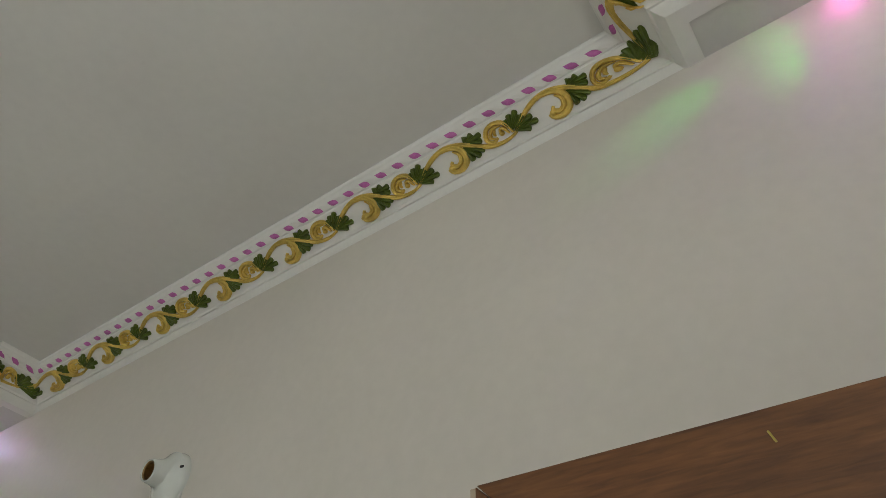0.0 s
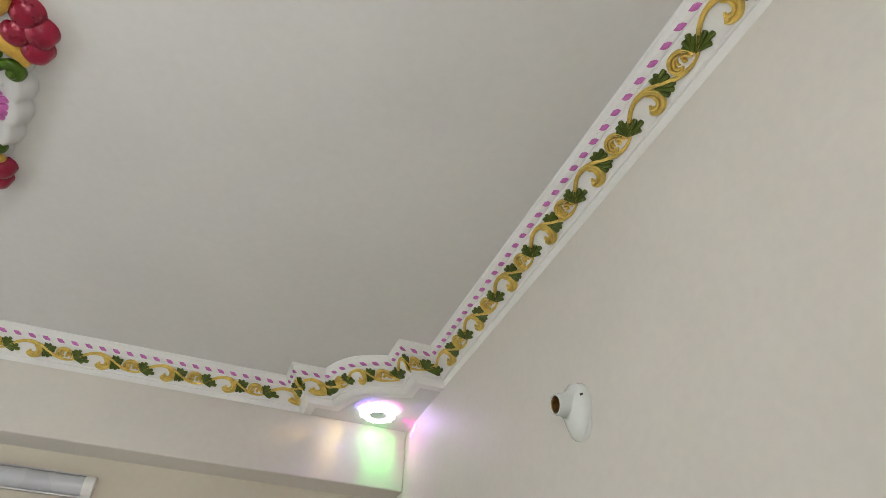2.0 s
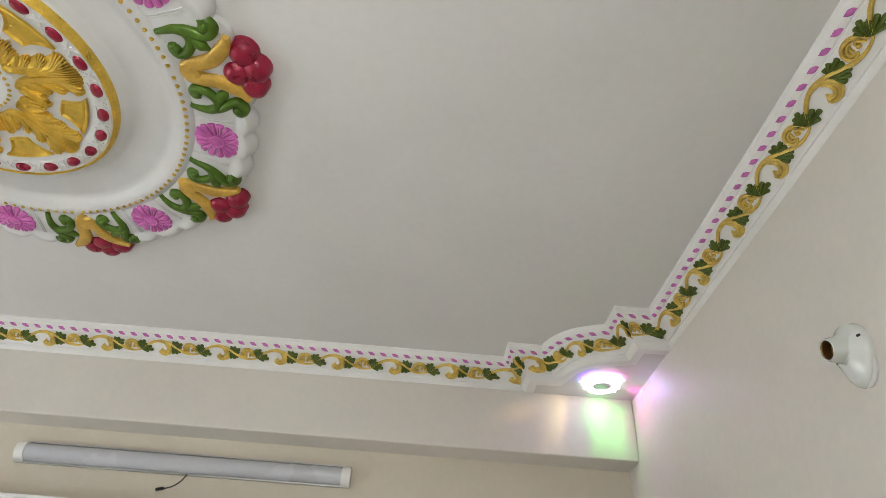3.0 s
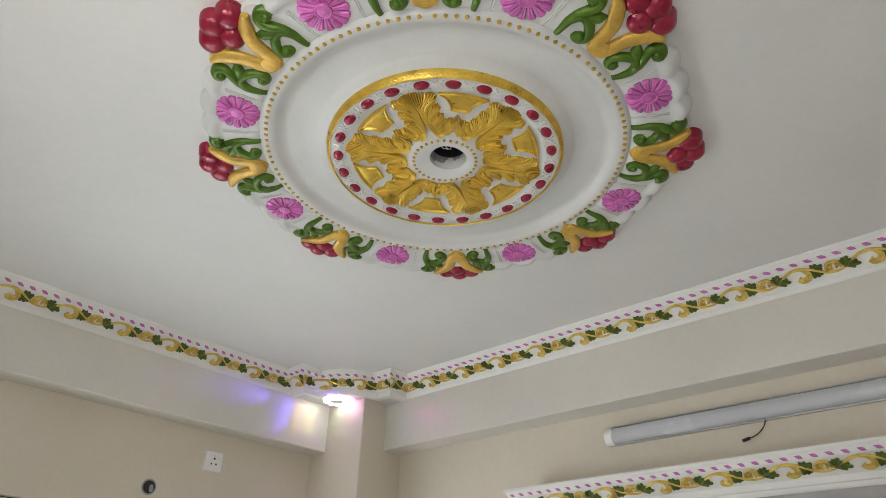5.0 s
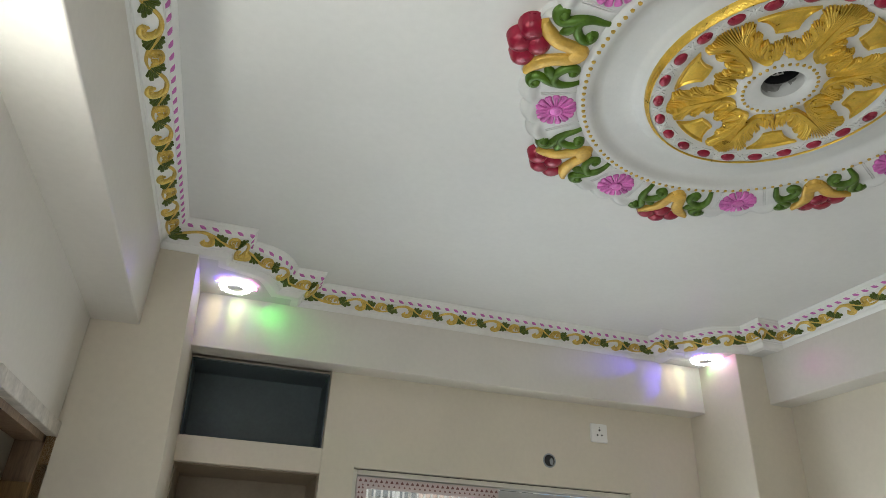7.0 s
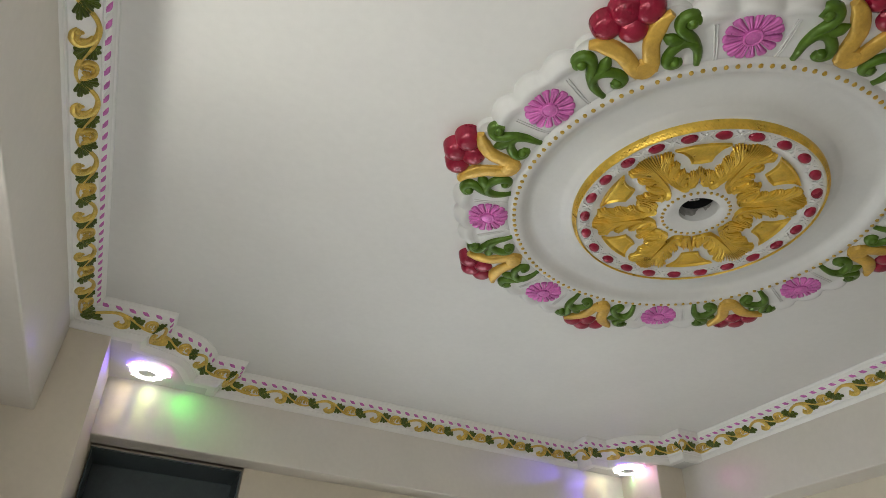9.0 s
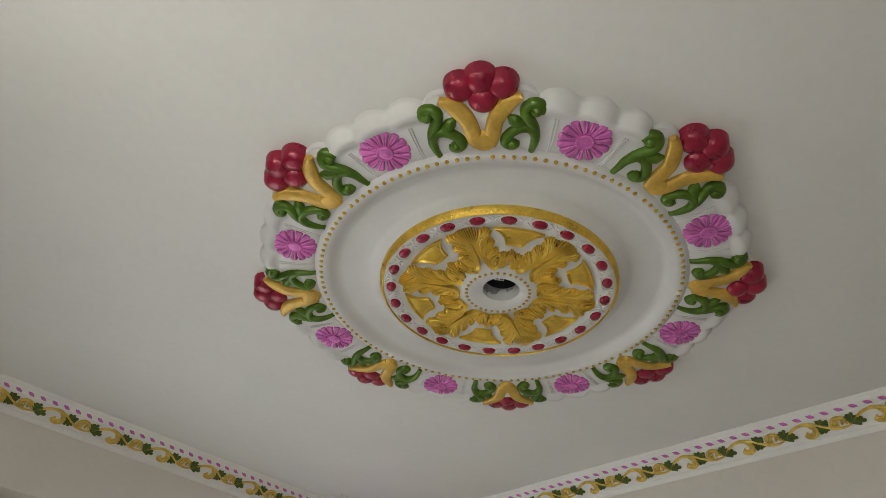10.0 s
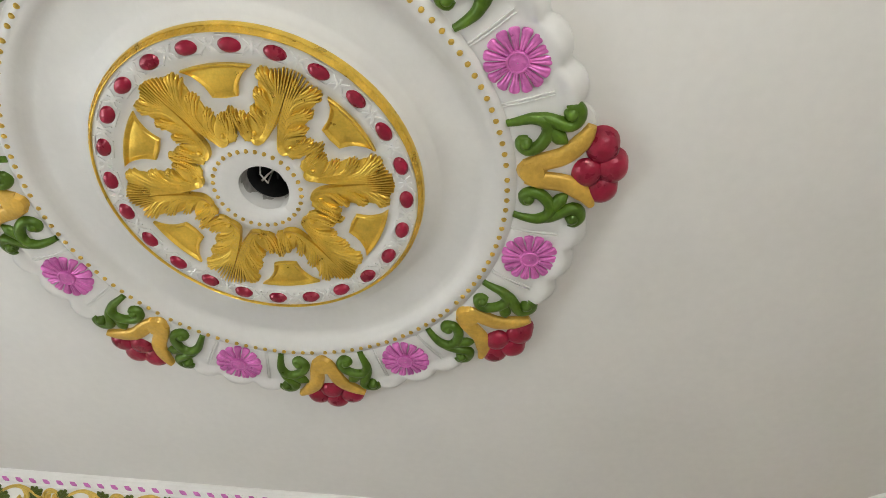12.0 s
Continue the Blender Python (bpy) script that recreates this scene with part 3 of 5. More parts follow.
def rim(a):
    """Edge of the scalloped border and the swell of its shells, by degrees from a lobe's middle."""
    a = abs((a + 22.5) % 45 - 22.5)
    best = swelling = 0.0
    for c, w, high in ((22.5, 4.1, 1.0), (14.8, 3.9, 1.0), (7.6, 3.6, 0.0), (0.0, 4.6, 0.0)):
        t = (a - c) / w
        if abs(t) < 1:
            best = max(best, math.sqrt(1 - t * t))
            swelling = max(swelling, high * math.sqrt(1 - t * t))
    return 0.620 + 0.030 * best, swelling


def on_lobe(k, base=None):
    """Maps (outwards, sideways, height) at the lobe k of eight onto the border."""
    c, d = math.cos(radians(TURN + 45 * k)), math.sin(radians(TURN + 45 * k))

    def to_world(x, y, h):
        b = rise(math.hypot(x, y)) if base is None else base
        return c * x - d * y, d * x + c * y, TOP - b - h
    return to_world


medallion = thing("ceiling_medallion", (0, 0, TOP), "large round white plaster medallion with painted flowers and gold leaves", "ceiling medallion")

s = Shape()
rows = []
turns = 360
for r, h in RISE[:-4]:
    rows.append([(r * math.cos(2 * math.pi * k / turns), r * math.sin(2 * math.pi * k / turns), TOP - h) for k in range(turns)])
for j in range(15):
    t = j / 14
    row = []
    for k in range(turns):
        a = 360 * k / turns
        edge, shell = rim(a - TURN)
        r = 0.535 + (edge - 0.535) * t
        shelly = math.sin(math.pi * min(max((t - 0.60) / 0.42, 0), 1)) ** 0.8 * shell
        h = (0.0295 if t < 0.9 else 0.022) + 0.015 * shelly - 0.006 * max(t - 0.55, 0) / 0.45 - 0.004 * math.exp(-((t - 0.72) / 0.1) ** 2) * (1 - shell)
        row.append((r * math.cos(radians(a)), r * math.sin(radians(a)), TOP - h))
    rows.append(row)
rows.append([(1.004 * x, 1.004 * y, TOP - 0.010) for x, y, z in rows[-1]])
rows.append([(x, y, TOP + 0.003) for x, y, z in rows[-1]])
# the hole was cut a little off the middle
rows[0] = [(0.0505 * x / 0.054, 0.0505 * y / 0.054 + 0.012, z) for x, y, z in rows[0]]
rows.insert(0, [(x, y, TOP + 0.01) for x, y, z in rows[0]])
s.grid(rows, loop=True)
part("plaster_rose", s, WHITE, medallion, "white plaster disc with scalloped border", sharp=50)

# the eight lobes: flower, gold vee, berries and green scrolls
PETALS = 15
for k in range(8):
    flat = on_lobe(k)
    s = Shape(flat)
    for side in (-1, 1):
        c = smooth_curve([(0.520, side * 0.010), (0.542, side * 0.0185), (0.566, side * 0.0235), (0.590, side * 0.0305), (0.611, side * 0.0450), (0.628, side * 0.0640), (0.638, side * 0.0850)], 22)
        s.ridge(c, lambda t: 0.0180 * min(0.9 + 0.4 * t, 1.0, 0.42 + 2.2 * (1 - t)), lambda t: 0.0105 + 0.003 * t, 11, groove=0.0, power=0.5)
    s.dome(0.530, 0.0, 0.030, 0.030, 0.0118, power=3.4)
    part("vee", s, GOLD_FLAT, medallion, "gold painted forked stem")
    ground = on_lobe(k, 0.012)
    aside = (0.004, 0.011, 0.016, 0, 0, 0, 0, 0.003)[k]
    for x, y, r, h in ((0.630, 0.002, 0.0340, 0.041), (0.657, -0.0440, 0.0345, 0.036), (0.657, 0.0425, 0.0340, 0.037), (0.6740, -0.001, 0.0340, 0.037)):
        s = Shape(ground)
        s.dome(x, y + aside, r, r * 1.04, h, rings=7, around=20, base=-0.012 + 0.002 * math.sin(9 * y + k), power=2.6)
        part("berry", s, RED, medallion, "crimson painted berry")
    for side in (-1, 1):
        s = Shape(flat)

        def run(pts, n, w, h, start=0.5, end=0.5):
            s.ridge(smooth_curve([(x, side * y) for x, y in pts], n), lambda t: w * swell(t, start, end), lambda t: h * swell(t, start, end), 9)
        run([(0.490, 0.099), (0.512, 0.105), (0.536, 0.109), (0.556, 0.102), (0.562, 0.084), (0.554, 0.064), (0.540, 0.050), (0.524, 0.046), (0.512, 0.055), (0.514, 0.067), (0.525, 0.067)], 32, 0.0118, 0.013, 0.55, 0.7)
        s.dome(0.521, side * 0.0600, 0.0135, 0.0135, 0.0165)
        run([(0.536, 0.112), (0.560, 0.108), (0.583, 0.096), (0.602, 0.090), (0.615, 0.099), (0.617, 0.114), (0.608, 0.125), (0.597, 0.121)], 24, 0.0120, 0.014, 0.6, 0.8)
        s.dome(0.6030, side * 0.1130, 0.0150, 0.0150, 0.018)
        run([(0.556, 0.093), (0.568, 0.080), (0.582, 0.066), (0.596, 0.053)], 14, 0.0135, 0.0115, 0.7, 0.05)
        part("green_scroll", s, GREEN, medallion, "glossy green painted scroll")
    # the daisy between two lobes
    a = radians(22.5 + (-0.2, -0.45, 0.5, 0.0, 0.9, 0.2, 0.65, -0.4)[k])      # laid by hand, so never quite even
    fx, fy = 0.558 * math.cos(a), 0.558 * math.sin(a)
    s = Shape(flat)
    for j in range(PETALS):
        a = 2 * math.pi * (j + 0.3 * (k % 3)) / PETALS
        ca, sa = math.cos(a), math.sin(a)
        s.ridge([(fx + ca * r, fy + sa * r) for r in (0.014, 0.022, 0.030, 0.038, 0.044, 0.048, 0.0515, 0.0545, 0.0565, 0.0575)],
                lambda t: 0.0100 * (0.34 + 0.66 * min(t / 0.66, 1.0)) * math.sqrt(max(1.03 - (max(t - 0.60, 0) / 0.40) ** 2, 0.0)), lambda t: 0.0062 * (0.75 + 0.5 * math.sin(math.pi * t)), 9, groove=0.34)
    flower = part("flower", s, PINK, medallion, "pink metallic painted daisy")
    s = Shape(flat)
    rows = []
    for r, h in ((0.0200, -0.002), (0.0196, 0.0080), (0.0178, 0.0096), (0.0158, 0.0092), (0.0146, 0.0074), (0.0120, 0.0078), (0.0060, 0.0086), (0.0010, 0.0088)):
        rows.append([(fx + r * math.cos(2 * math.pi * j / 24), fy + r * math.sin(2 * math.pi * j / 24), h) for j in range(24)])
    s.grid(rows, loop=True)
    part("flower_centre", s, PINK, flower)
    # incised pairs of lines beside the daisy
    for side in (-1, 1):
        for off in (0.0, 0.011):
            s = Shape(flat)
            a = radians(22.5) + side * (0.115 + off)
            s.ridge([(r * math.cos(a + side * 0.12 * (r - 0.5)), r * math.sin(a + side * 0.12 * (r - 0.5))) for r in (0.502, 0.53, 0.56, 0.595)], lambda t: 0.0026 * (1 - 0.6 * t), lambda t: 0.0028, 5)
            part("reed", s, WHITE, medallion, "thin white raised line")

# gold studs round the border and round the hole
def stud(a, radius, size):
    s = Shape(lambda x, y, h: (x, y, TOP - rise(math.hypot(x, y)) - h))
    s.dome(radius * math.cos(a), radius * math.sin(a), size * 1.05, size * 0.95, size * 0.62, turn=a, rings=3, around=8)
    part("stud", s, STUD, medallion)


for k in range(8):
    for j in range(16):         # sixteen to each cast segment, a wider gap at its joint
        stud(radians(TURN + 45 * k + 1.95 + 2.74 * j), 0.484, 0.0066)
for k in range(32):
    stud(2 * math.pi * (k + 0.6) / 32, 0.0865, 0.0056)

# crimson cabochons with white ornament between them
s_white = Shape(lambda x, y, h: (x, y, TOP - rise(math.hypot(x, y)) - h))
for k in range(24):
    a = 2 * math.pi * (k + 0.035) / 24
    s = Shape(lambda x, y, h: (x, y, TOP - rise(math.hypot(x, y)) - h))
    s.dome(0.2920 * math.cos(a), 0.2920 * math.sin(a), 0.0150, 0.0222, 0.0085, turn=a, rings=4, around=16)
    part("cabochon", s, RED, medallion, "oval crimson painted boss")
    b = a + math.pi / 24
    for da in (-0.034, 0.0, 0.034):
        for dr in (-0.010, 0.010):
            r0, a1 = 0.2925, b + da
            s_white.ridge([((r0) * math.cos(b + da * 0.3), (r0) * math.sin(b + da * 0.3)), ((r0 + dr * 0.6) * math.cos(a1), (r0 + dr * 0.6) * math.sin(a1)),
                           ((r0 + dr * 1.25) * math.cos(b + da * 1.5), (r0 + dr * 1.25) * math.sin(b + da * 1.5))], lambda t: 0.0036 * (1.1 - 0.5 * t), lambda t: 0.0028, 5)
    for dr in (-0.0165, 0.0165):
        s_white.ridge([((0.2925 + dr) * math.cos(a + u), (0.2925 + dr) * math.sin(a + u)) for u in (-0.07, -0.035, 0, 0.035, 0.07)], lambda t: 0.0026, lambda t: 0.0026, 5)
tagged(part("white_ornament", s_white, WHITE, medallion, "fine white relief between the bosses"), kind="stuff")

# gold rim with a notched rope
s = Shape()
around = 360
section = [(0.3142, 0.034), (0.3144, 0.0400), (0.3154, 0.0416), (0.3166, 0.0414), (0.3172, 0.0385), (0.3222, 0.0300), (0.3232, 0.0312), (0.3244, 0.0294), (0.3256, 0.0225), (0.3262, 0.0150)]
s.grid([[(r * math.cos(2 * math.pi * k / around), r * math.sin(2 * math.pi * k / around), TOP - h) for k in range(around)] for r, h in section], loop=True)
gold_rim = part("gold_rim", s, GOLD, medallion, "bright gold rope-edged rim")
s = Shape(lambda x, y, h: (x, y, TOP - 0.0385 + (math.hypot(x, y) - 0.3172) * 1.70 - h))
for k in range(150):        # a zigzag between two lips
    for flip in (-1, 1):
        a = 2 * math.pi * (k + 0.25 * flip) / 150
        da = 0.0100 * flip
        s.ridge([(0.3176 * math.cos(a - da), 0.3176 * math.sin(a - da)), (0.3198 * math.cos(a), 0.3198 * math.sin(a)), (0.3220 * math.cos(a + da), 0.3220 * math.sin(a + da))], lambda t: 0.0019, lambda t: 0.0026, 5)
tagged(part("rope", s, GOLD, gold_rim), kind="stuff")


# six acanthus leaves and six gold panels inside the rim
def on_sixth(deg):
    c, d = math.cos(radians(deg)), math.sin(radians(deg))
    return lambda x, y, h: (c * x - d * y, d * x + c * y, TOP - rise(math.hypot(x, y)) - h)


# half an acanthus leaf: where its flutes spring from, from the spine round the volute, and where they end
LEAF_FOOT = [(0.166, 0.0), (0.152, 0.0012), (0.143, 0.0030), (0.1345, 0.0055), (0.1270, 0.0088), (0.1195, 0.0132), (0.1128, 0.0188), (0.1066, 0.0258), (0.1015, 0.0345), (0.0990, 0.0460), (0.1040, 0.0590)]
LEAF_EDGE = [(0.2745, 0.0), (0.2715, 0.0200), (0.2640, 0.0400), (0.2530, 0.0630), (0.2330, 0.0620), (0.2020, 0.0600), (0.1860, 0.0570), (0.1680, 0.0590), (0.1580, 0.0630), (0.1550, 0.0720), (0.1515, 0.0870)]
LEAF_LOBES = (0.0, 0.20, 0.375, 0.535, 0.68, 0.83, 1.0)
FLUTES = (6, 6, 5, 5, 4, 5)


def half_leaf(s, side, rng, steps=110, across=7):
    """The low body of half a leaf, lobe by lobe, with a ragged edge."""
    foot, edge = smooth_curve(LEAF_FOOT, steps), smooth_curve(LEAF_EDGE, steps)
    tip_long = [1.0 + 0.05 * (rng.random() - 0.5) for _ in range(44)]
    rows = []
    for i in range(steps):
        u = i / (steps - 1)
        k = max(n for n in range(len(FLUTES)) if u >= LEAF_LOBES[n] - 1e-9)
        q = (u - LEAF_LOBES[k]) / (LEAF_LOBES[k + 1] - LEAF_LOBES[k])
        swell_q = math.sin(math.pi * q) ** 0.55 if 0 < q < 1 else 0.0
        if k == 0:
            swell_q = math.cos(0.5 * math.pi * q) ** 0.55 if q < 1 else 0.0
        wave = q * FLUTES[k]
        ridge = abs(math.sin(math.pi * wave)) if k else abs(math.cos(math.pi * wave))
        fx, fy = foot[i]
        a, b = foot[max(i - 2, 0)], foot[min(i + 2, steps - 1)]
        d = math.hypot(a[0] - b[0], a[1] - b[1]) or 1e-9
        tx, ty = (a[0] - b[0]) / d, (a[1] - b[1]) / d          # back along the foot, towards the tip of the leaf
        ex, ey = edge[i]
        reach = (0.52 + 0.26 * swell_q + 0.05 * ridge) * tip_long[int(wave + 0.5 * (k == 0)) + 6 * k]
        ex, ey = fx + (ex - fx) * reach, fy + (ey - fy) * reach
        span = math.hypot(ex - fx, ey - fy)
        bow = 0.62 * span * (1 - 0.50 * (u > 0.68) * min((u - 0.68) / 0.25, 1.0))
        mx, my = fx + tx * bow, fy + ty * bow
        row = [(fx, side * fy, -0.002)]
        for j in range(across):
            t = j / (across - 1)
            x = (1 - t) ** 2 * fx + 2 * t * (1 - t) * mx + t * t * ex
            y = (1 - t) ** 2 * fy + 2 * t * (1 - t) * my + t * t * ey
            h = 0.0055 + 0.0030 * math.sin(math.pi * t) + 0.0025 * (swell_q - 0.5) * t
            if j == 0:
                h *= 0.6
            if j == across - 1:
                h *= 0.62
            row.append((x, side * max(y, 0.0), max(h, 0.0025)))
        row.append((ex, side * max(ey, 0.0), -0.002))
        rows.append(row if side > 0 else row[::-1])
    s.grid(rows)


# lobes of half a leaf: foot, bend, tip, half width, number of flutes
LOBES = (((0.160, 0.0085), (0.212, 0.0180), (0.2490, 0.0500), 0.0150, 5),
         ((0.138, 0.0115), (0.178, 0.0205), (0.2060, 0.0490), 0.0115, 5),
         ((0.124, 0.0165), (0.148, 0.0260), (0.1690, 0.0490), 0.0085, 4),
         ((0.109, 0.0300), (0.124, 0.0480), (0.1480, 0.0640), 0.0085, 4),
         ((0.104, 0.0440), (0.117, 0.0600), (0.1490, 0.0825), 0.0055, 3))


def flute(s, pts, wide, high, lift, n=12):
    """One rounded strand that thins at its foot and ends in a lifted, blunt tip."""
    s.ridge(smooth_curve(pts, n), lambda t: wide * min(0.45 + 1.5 * t, 1.0, 0.45 + 3.0 * (1 - t)), lambda t: high * (0.75 + 0.25 * min(2.5 * t, 1.0)) + lift * max(t - 0.55, 0) / 0.45 - 0.6 * high * max(t - 0.93, 0) / 0.07, 7, 0.12)


def leaf_flutes(s, side, rng):
    """Strands from the volute up the spine to the fan at the tip, and the flutes of the side lobes."""
    for i in range(6):
        w = 0.003 * rng.random()
        pts = [(0.1165, 0.0400 - 0.0012 * i), (0.1060, 0.0345 - 0.0010 * i), (0.1035 + 0.0022 * i, 0.0250 - 0.0004 * i), (0.1130 + 0.0026 * i, 0.0142 + 0.0008 * i), (0.1400, 0.0072 + 0.0018 * i),
               (0.1800, 0.0038 + 0.0024 * i), (0.2250, 0.0024 + 0.0041 * i), (0.2700 - 0.0007 * i * i + w, 0.0030 + 0.0066 * i)]
        flute(s, [(x, side * y) for x, y in pts], 0.0034, 0.0140 - 0.0007 * i, 0.002, 26)
    for foot, bend, tip, half, n in LOBES:
        dx, dy = tip[0] - bend[0], tip[1] - bend[1]
        d = math.hypot(dx, dy)
        for i in range(n):
            q = 2 * i / (n - 1) - 1                     # from the side of the leaf's tip to the side of its foot
            out = 0.004 - 0.0085 * q * q + 0.003 * rng.random()
            ex, ey = tip[0] + dx / d * out + dy / d * half * -q, tip[1] + dy / d * out + dx / d * half * q
            pts = [(foot[0] - 0.006 * q, foot[1] + 0.0008 * q), (0.5 * (foot[0] + bend[0]) - 0.003 * q, 0.5 * (foot[1] + bend[1]) + 0.002 * q), (bend[0] - dy / d * half * 0.5 * q, bend[1] + dx / d * half * 0.5 * q),
                   (0.4 * bend[0] + 0.6 * ex, 0.4 * bend[1] + 0.6 * ey), (ex, ey)]
            flute(s, [(x, side * max(y, 0.001)) for x, y in pts], half * 1.45 / n, 0.0118 + 0.0012 * (i % 2) - 0.001 * abs(q), 0.0035)
    s.dome(0.1195, side * 0.0335, 0.0075, 0.0058, 0.0150, turn=side * 0.5, rings=4, around=12)     # the eye of the volute


rng = random.Random(4)
for k in range(6):
    flat = on_sixth(82.5 + 60 * k)
    s = Shape(flat)
    for side in (-1, 1):
        half_leaf(s, side, rng)
        leaf_flutes(s, side, rng)
    part("acanthus_leaf", s, GOLD, medallion, "gold painted acanthus leaf", sharp=70)
    flat = on_sixth(112.5 + 60 * k)
    s = Shape(flat)

    def outline(shrink):
        """A fan-shaped panel with hollow sides and a blunt point inwards, drawn in by shrink."""
        pts = []
        for j in range(9):
            u = j / 4 - 1
            a = radians(14.6) * u * (1 - shrink * 13)
            pts.append(((0.2575 - shrink * 0.9) * math.cos(a), (0.2575 - shrink * 0.9) * math.sin(a)))
        side = []
        for j in range(1, 6):
            t = j / 6
            w = 0.0600 * (1 - t) ** 1.9 + 0.0265 * (1 - (1 - t) ** 1.9) - shrink * 1.0
            side.append((0.2490 - 0.050 * t - shrink * 0.2, w))
        side.append((0.1950 + shrink * 0.8, 0.0240 - shrink * 0.75))
        pts += side + [(0.1925 + shrink, 0.0)] + [(x, -y) for x, y in reversed(side)]
        return pts
    layers = [(0.0, -0.002), (0.0, 0.0068), (0.0018, 0.0088), (0.0038, 0.0085), (0.0085, 0.0036), (0.0105, 0.0032), (0.0125, 0.0040)]
    ids = s.grid([[(x, y, h) for x, y in outline(sh)] for sh, h in layers], loop=True)
    s.f.append(tuple(ids[-1]))
    part("gold_panel", s, GOLD, medallion, "gold painted hollow panel", sharp=30)

medallion.location.x, medallion.location.y = 0.0035, -0.0005      # a touch off the middle of the ceiling

# the fan box in the middle of the rose
BOX_Y = 0.012
in_box = lambda x, y, z: (x, y + BOX_Y, TOP + z)
t = thing("fan_box", (0, BOX_Y, TOP + 0.06), "dark ceiling fan hook box with loose wires", "fan box")
s = Shape(in_box)
s.lathe([(0.0478, 0.012), (0.047, 0.10), (0.02, 0.102), (0.0005, 0.102)], 24)
part("box_shell", s, DARK, t, "black metal fan box")
s = Shape(in_box)
n = 48
s.grid([[((r + 0.0016 * f * math.sin(7 * a) + 0.0011 * f * math.sin(17 * a + 1)) * math.cos(a), (r + 0.0016 * f * math.sin(7 * a)) * math.sin(a), z + 0.002 * f * math.sin(5 * a)) for a in [2 * math.pi * k / n for k in range(n)]]
        for r, z, f in ((0.0512, -0.0165, 0), (0.0500, -0.010, 0.6), (0.0490, -0.002, 1), (0.0476, 0.006, 1), (0.0480, 0.014, 0))], loop=True)
part("rough_edge", s, CEMENT, t, "rough grey cement edge")
tube("hook", [in_box(-0.043, 0.01, 0.07), in_box(0, 0.006, 0.045), in_box(0.043, 0.0, 0.07)], 0.005, METAL, t, "steel hook bar")
for pts, r, mat, label in ((((0.01, 0.03, 0.095), (0.02, 0.018, 0.04), (0.006, -0.006, 0.012), (-0.02, -0.026, 0.03)), 0.0022, PLASTIC, "pale loose wire"),
                           (((-0.02, 0.02, 0.095), (-0.012, 0.008, 0.03), (0.012, 0.012, 0.020), (0.03, 0.02, 0.06)), 0.0022, DARK, "black loose wire"),
                           (((-0.03, -0.02, 0.09), (-0.02, -0.012, 0.022), (0.004, -0.022, 0.016), (0.022, -0.030, 0.05)), 0.0018, PLASTIC, "pale loose wire"),
                           (((0.03, -0.01, 0.09), (0.026, -0.004, 0.03), (0.016, 0.004, 0.018), (0.006, 0.020, 0.04)), 0.0018, GREY, "grey loose wire")):
    tube("wire", [in_box(*p) for p in pts], r, mat, t, label)


# ---- downlights in the corner panels ----
def downlight(x, y, label, violet, pink):
    """A recessed ring lamp: white trim, glowing crystal ring, grey cap; violet and pink light on the panel is built as
    glowing bumps.
    """
    t = thing("downlight", (x, y, PLATE), label, "downlight", "corner downlights")
    at = lambda px, py, pz: (x + px, y + py, PLATE + pz)
    s = Shape(at)
    s.lathe([(0.044, 0.0), (0.057, 0.0), (0.057, -0.004), (0.052, -0.007), (0.044, -0.007)], 40)
    part("trim", s, PLASTIC, t, "white plastic trim ring")
    s = Shape(at)
    n = 144
    rows = []
    for r, z, f in ((0.036, -0.006, 0), (0.040, -0.019, 0), (0.051, -0.022, 0.3), (0.058, -0.017, 1), (0.060, -0.003, 1)):
        # the spikes shape the ring like the white rays it throws on the panel
        spike = [f * 0.013 * abs(math.cos(12 * math.pi * k / n)) ** 3 * (0.6 + 0.4 * math.sin(5 * k)) for k in range(n)]
        rows.append([((r + q) * math.cos(2 * math.pi * k / n), (r + q) * math.sin(2 * math.pi * k / n), z) for k, q in enumerate(spike)])
    s.grid(rows, loop=True)
    part("crystal_ring", s, LAMP_WHITE, t, "glowing white crystal ring")
    s = Shape(at)
    s.lathe([(0.0005, -0.0185), (0.024, -0.0180), (0.034, -0.0150), (0.038, -0.006)], 32)
    part("cap", s, FROSTED, t, "round pale grey centre cap")
    # glowing bumps stand for the coloured rays of light on the panel
    for mat, start in ((RAY_VIOLET, violet), (RAY_PINK, pink)):
        for k in range(5):
            a = radians(start + 13 * k)
            s = Shape(at)
            s.dome(0.076 * math.cos(a), 0.076 * math.sin(a), 0.014, 0.0058, 0.004, turn=a, rings=2, around=8, base=-0.007)
            part("light_ray", s, mat, t)
    return t


downlight(-1.154, 1.770, "lit colour-changing ring downlight in a white corner panel", -80, 0)
downlight(-1.055, -1.688, "lit colour-changing ring downlight beside the column", 15, 95)
downlight(1.262, -1.697, "lit colour-changing ring downlight over the wall niche", 25, 130)
downlight(1.400, 1.765, "lit colour-changing ring downlight above the open door", 200, 100)


def beam(x, y, to, watts, colour, angle=46, blend=1.0):
    """One coloured beam of a downlight, thrown from the edge of its ring."""
    d = (Vector(to) - Vector((x, y, PLATE - 0.012)))
    eye = Vector((x, y, PLATE - 0.012)) + Vector((d.x, d.y, 0)).normalized() * 0.080
    lamp("SPOT", "downlight_beam", look(eye, to), watts * SPOT_WATTS, colour, angle=angle, blend=blend, soft=0.004)


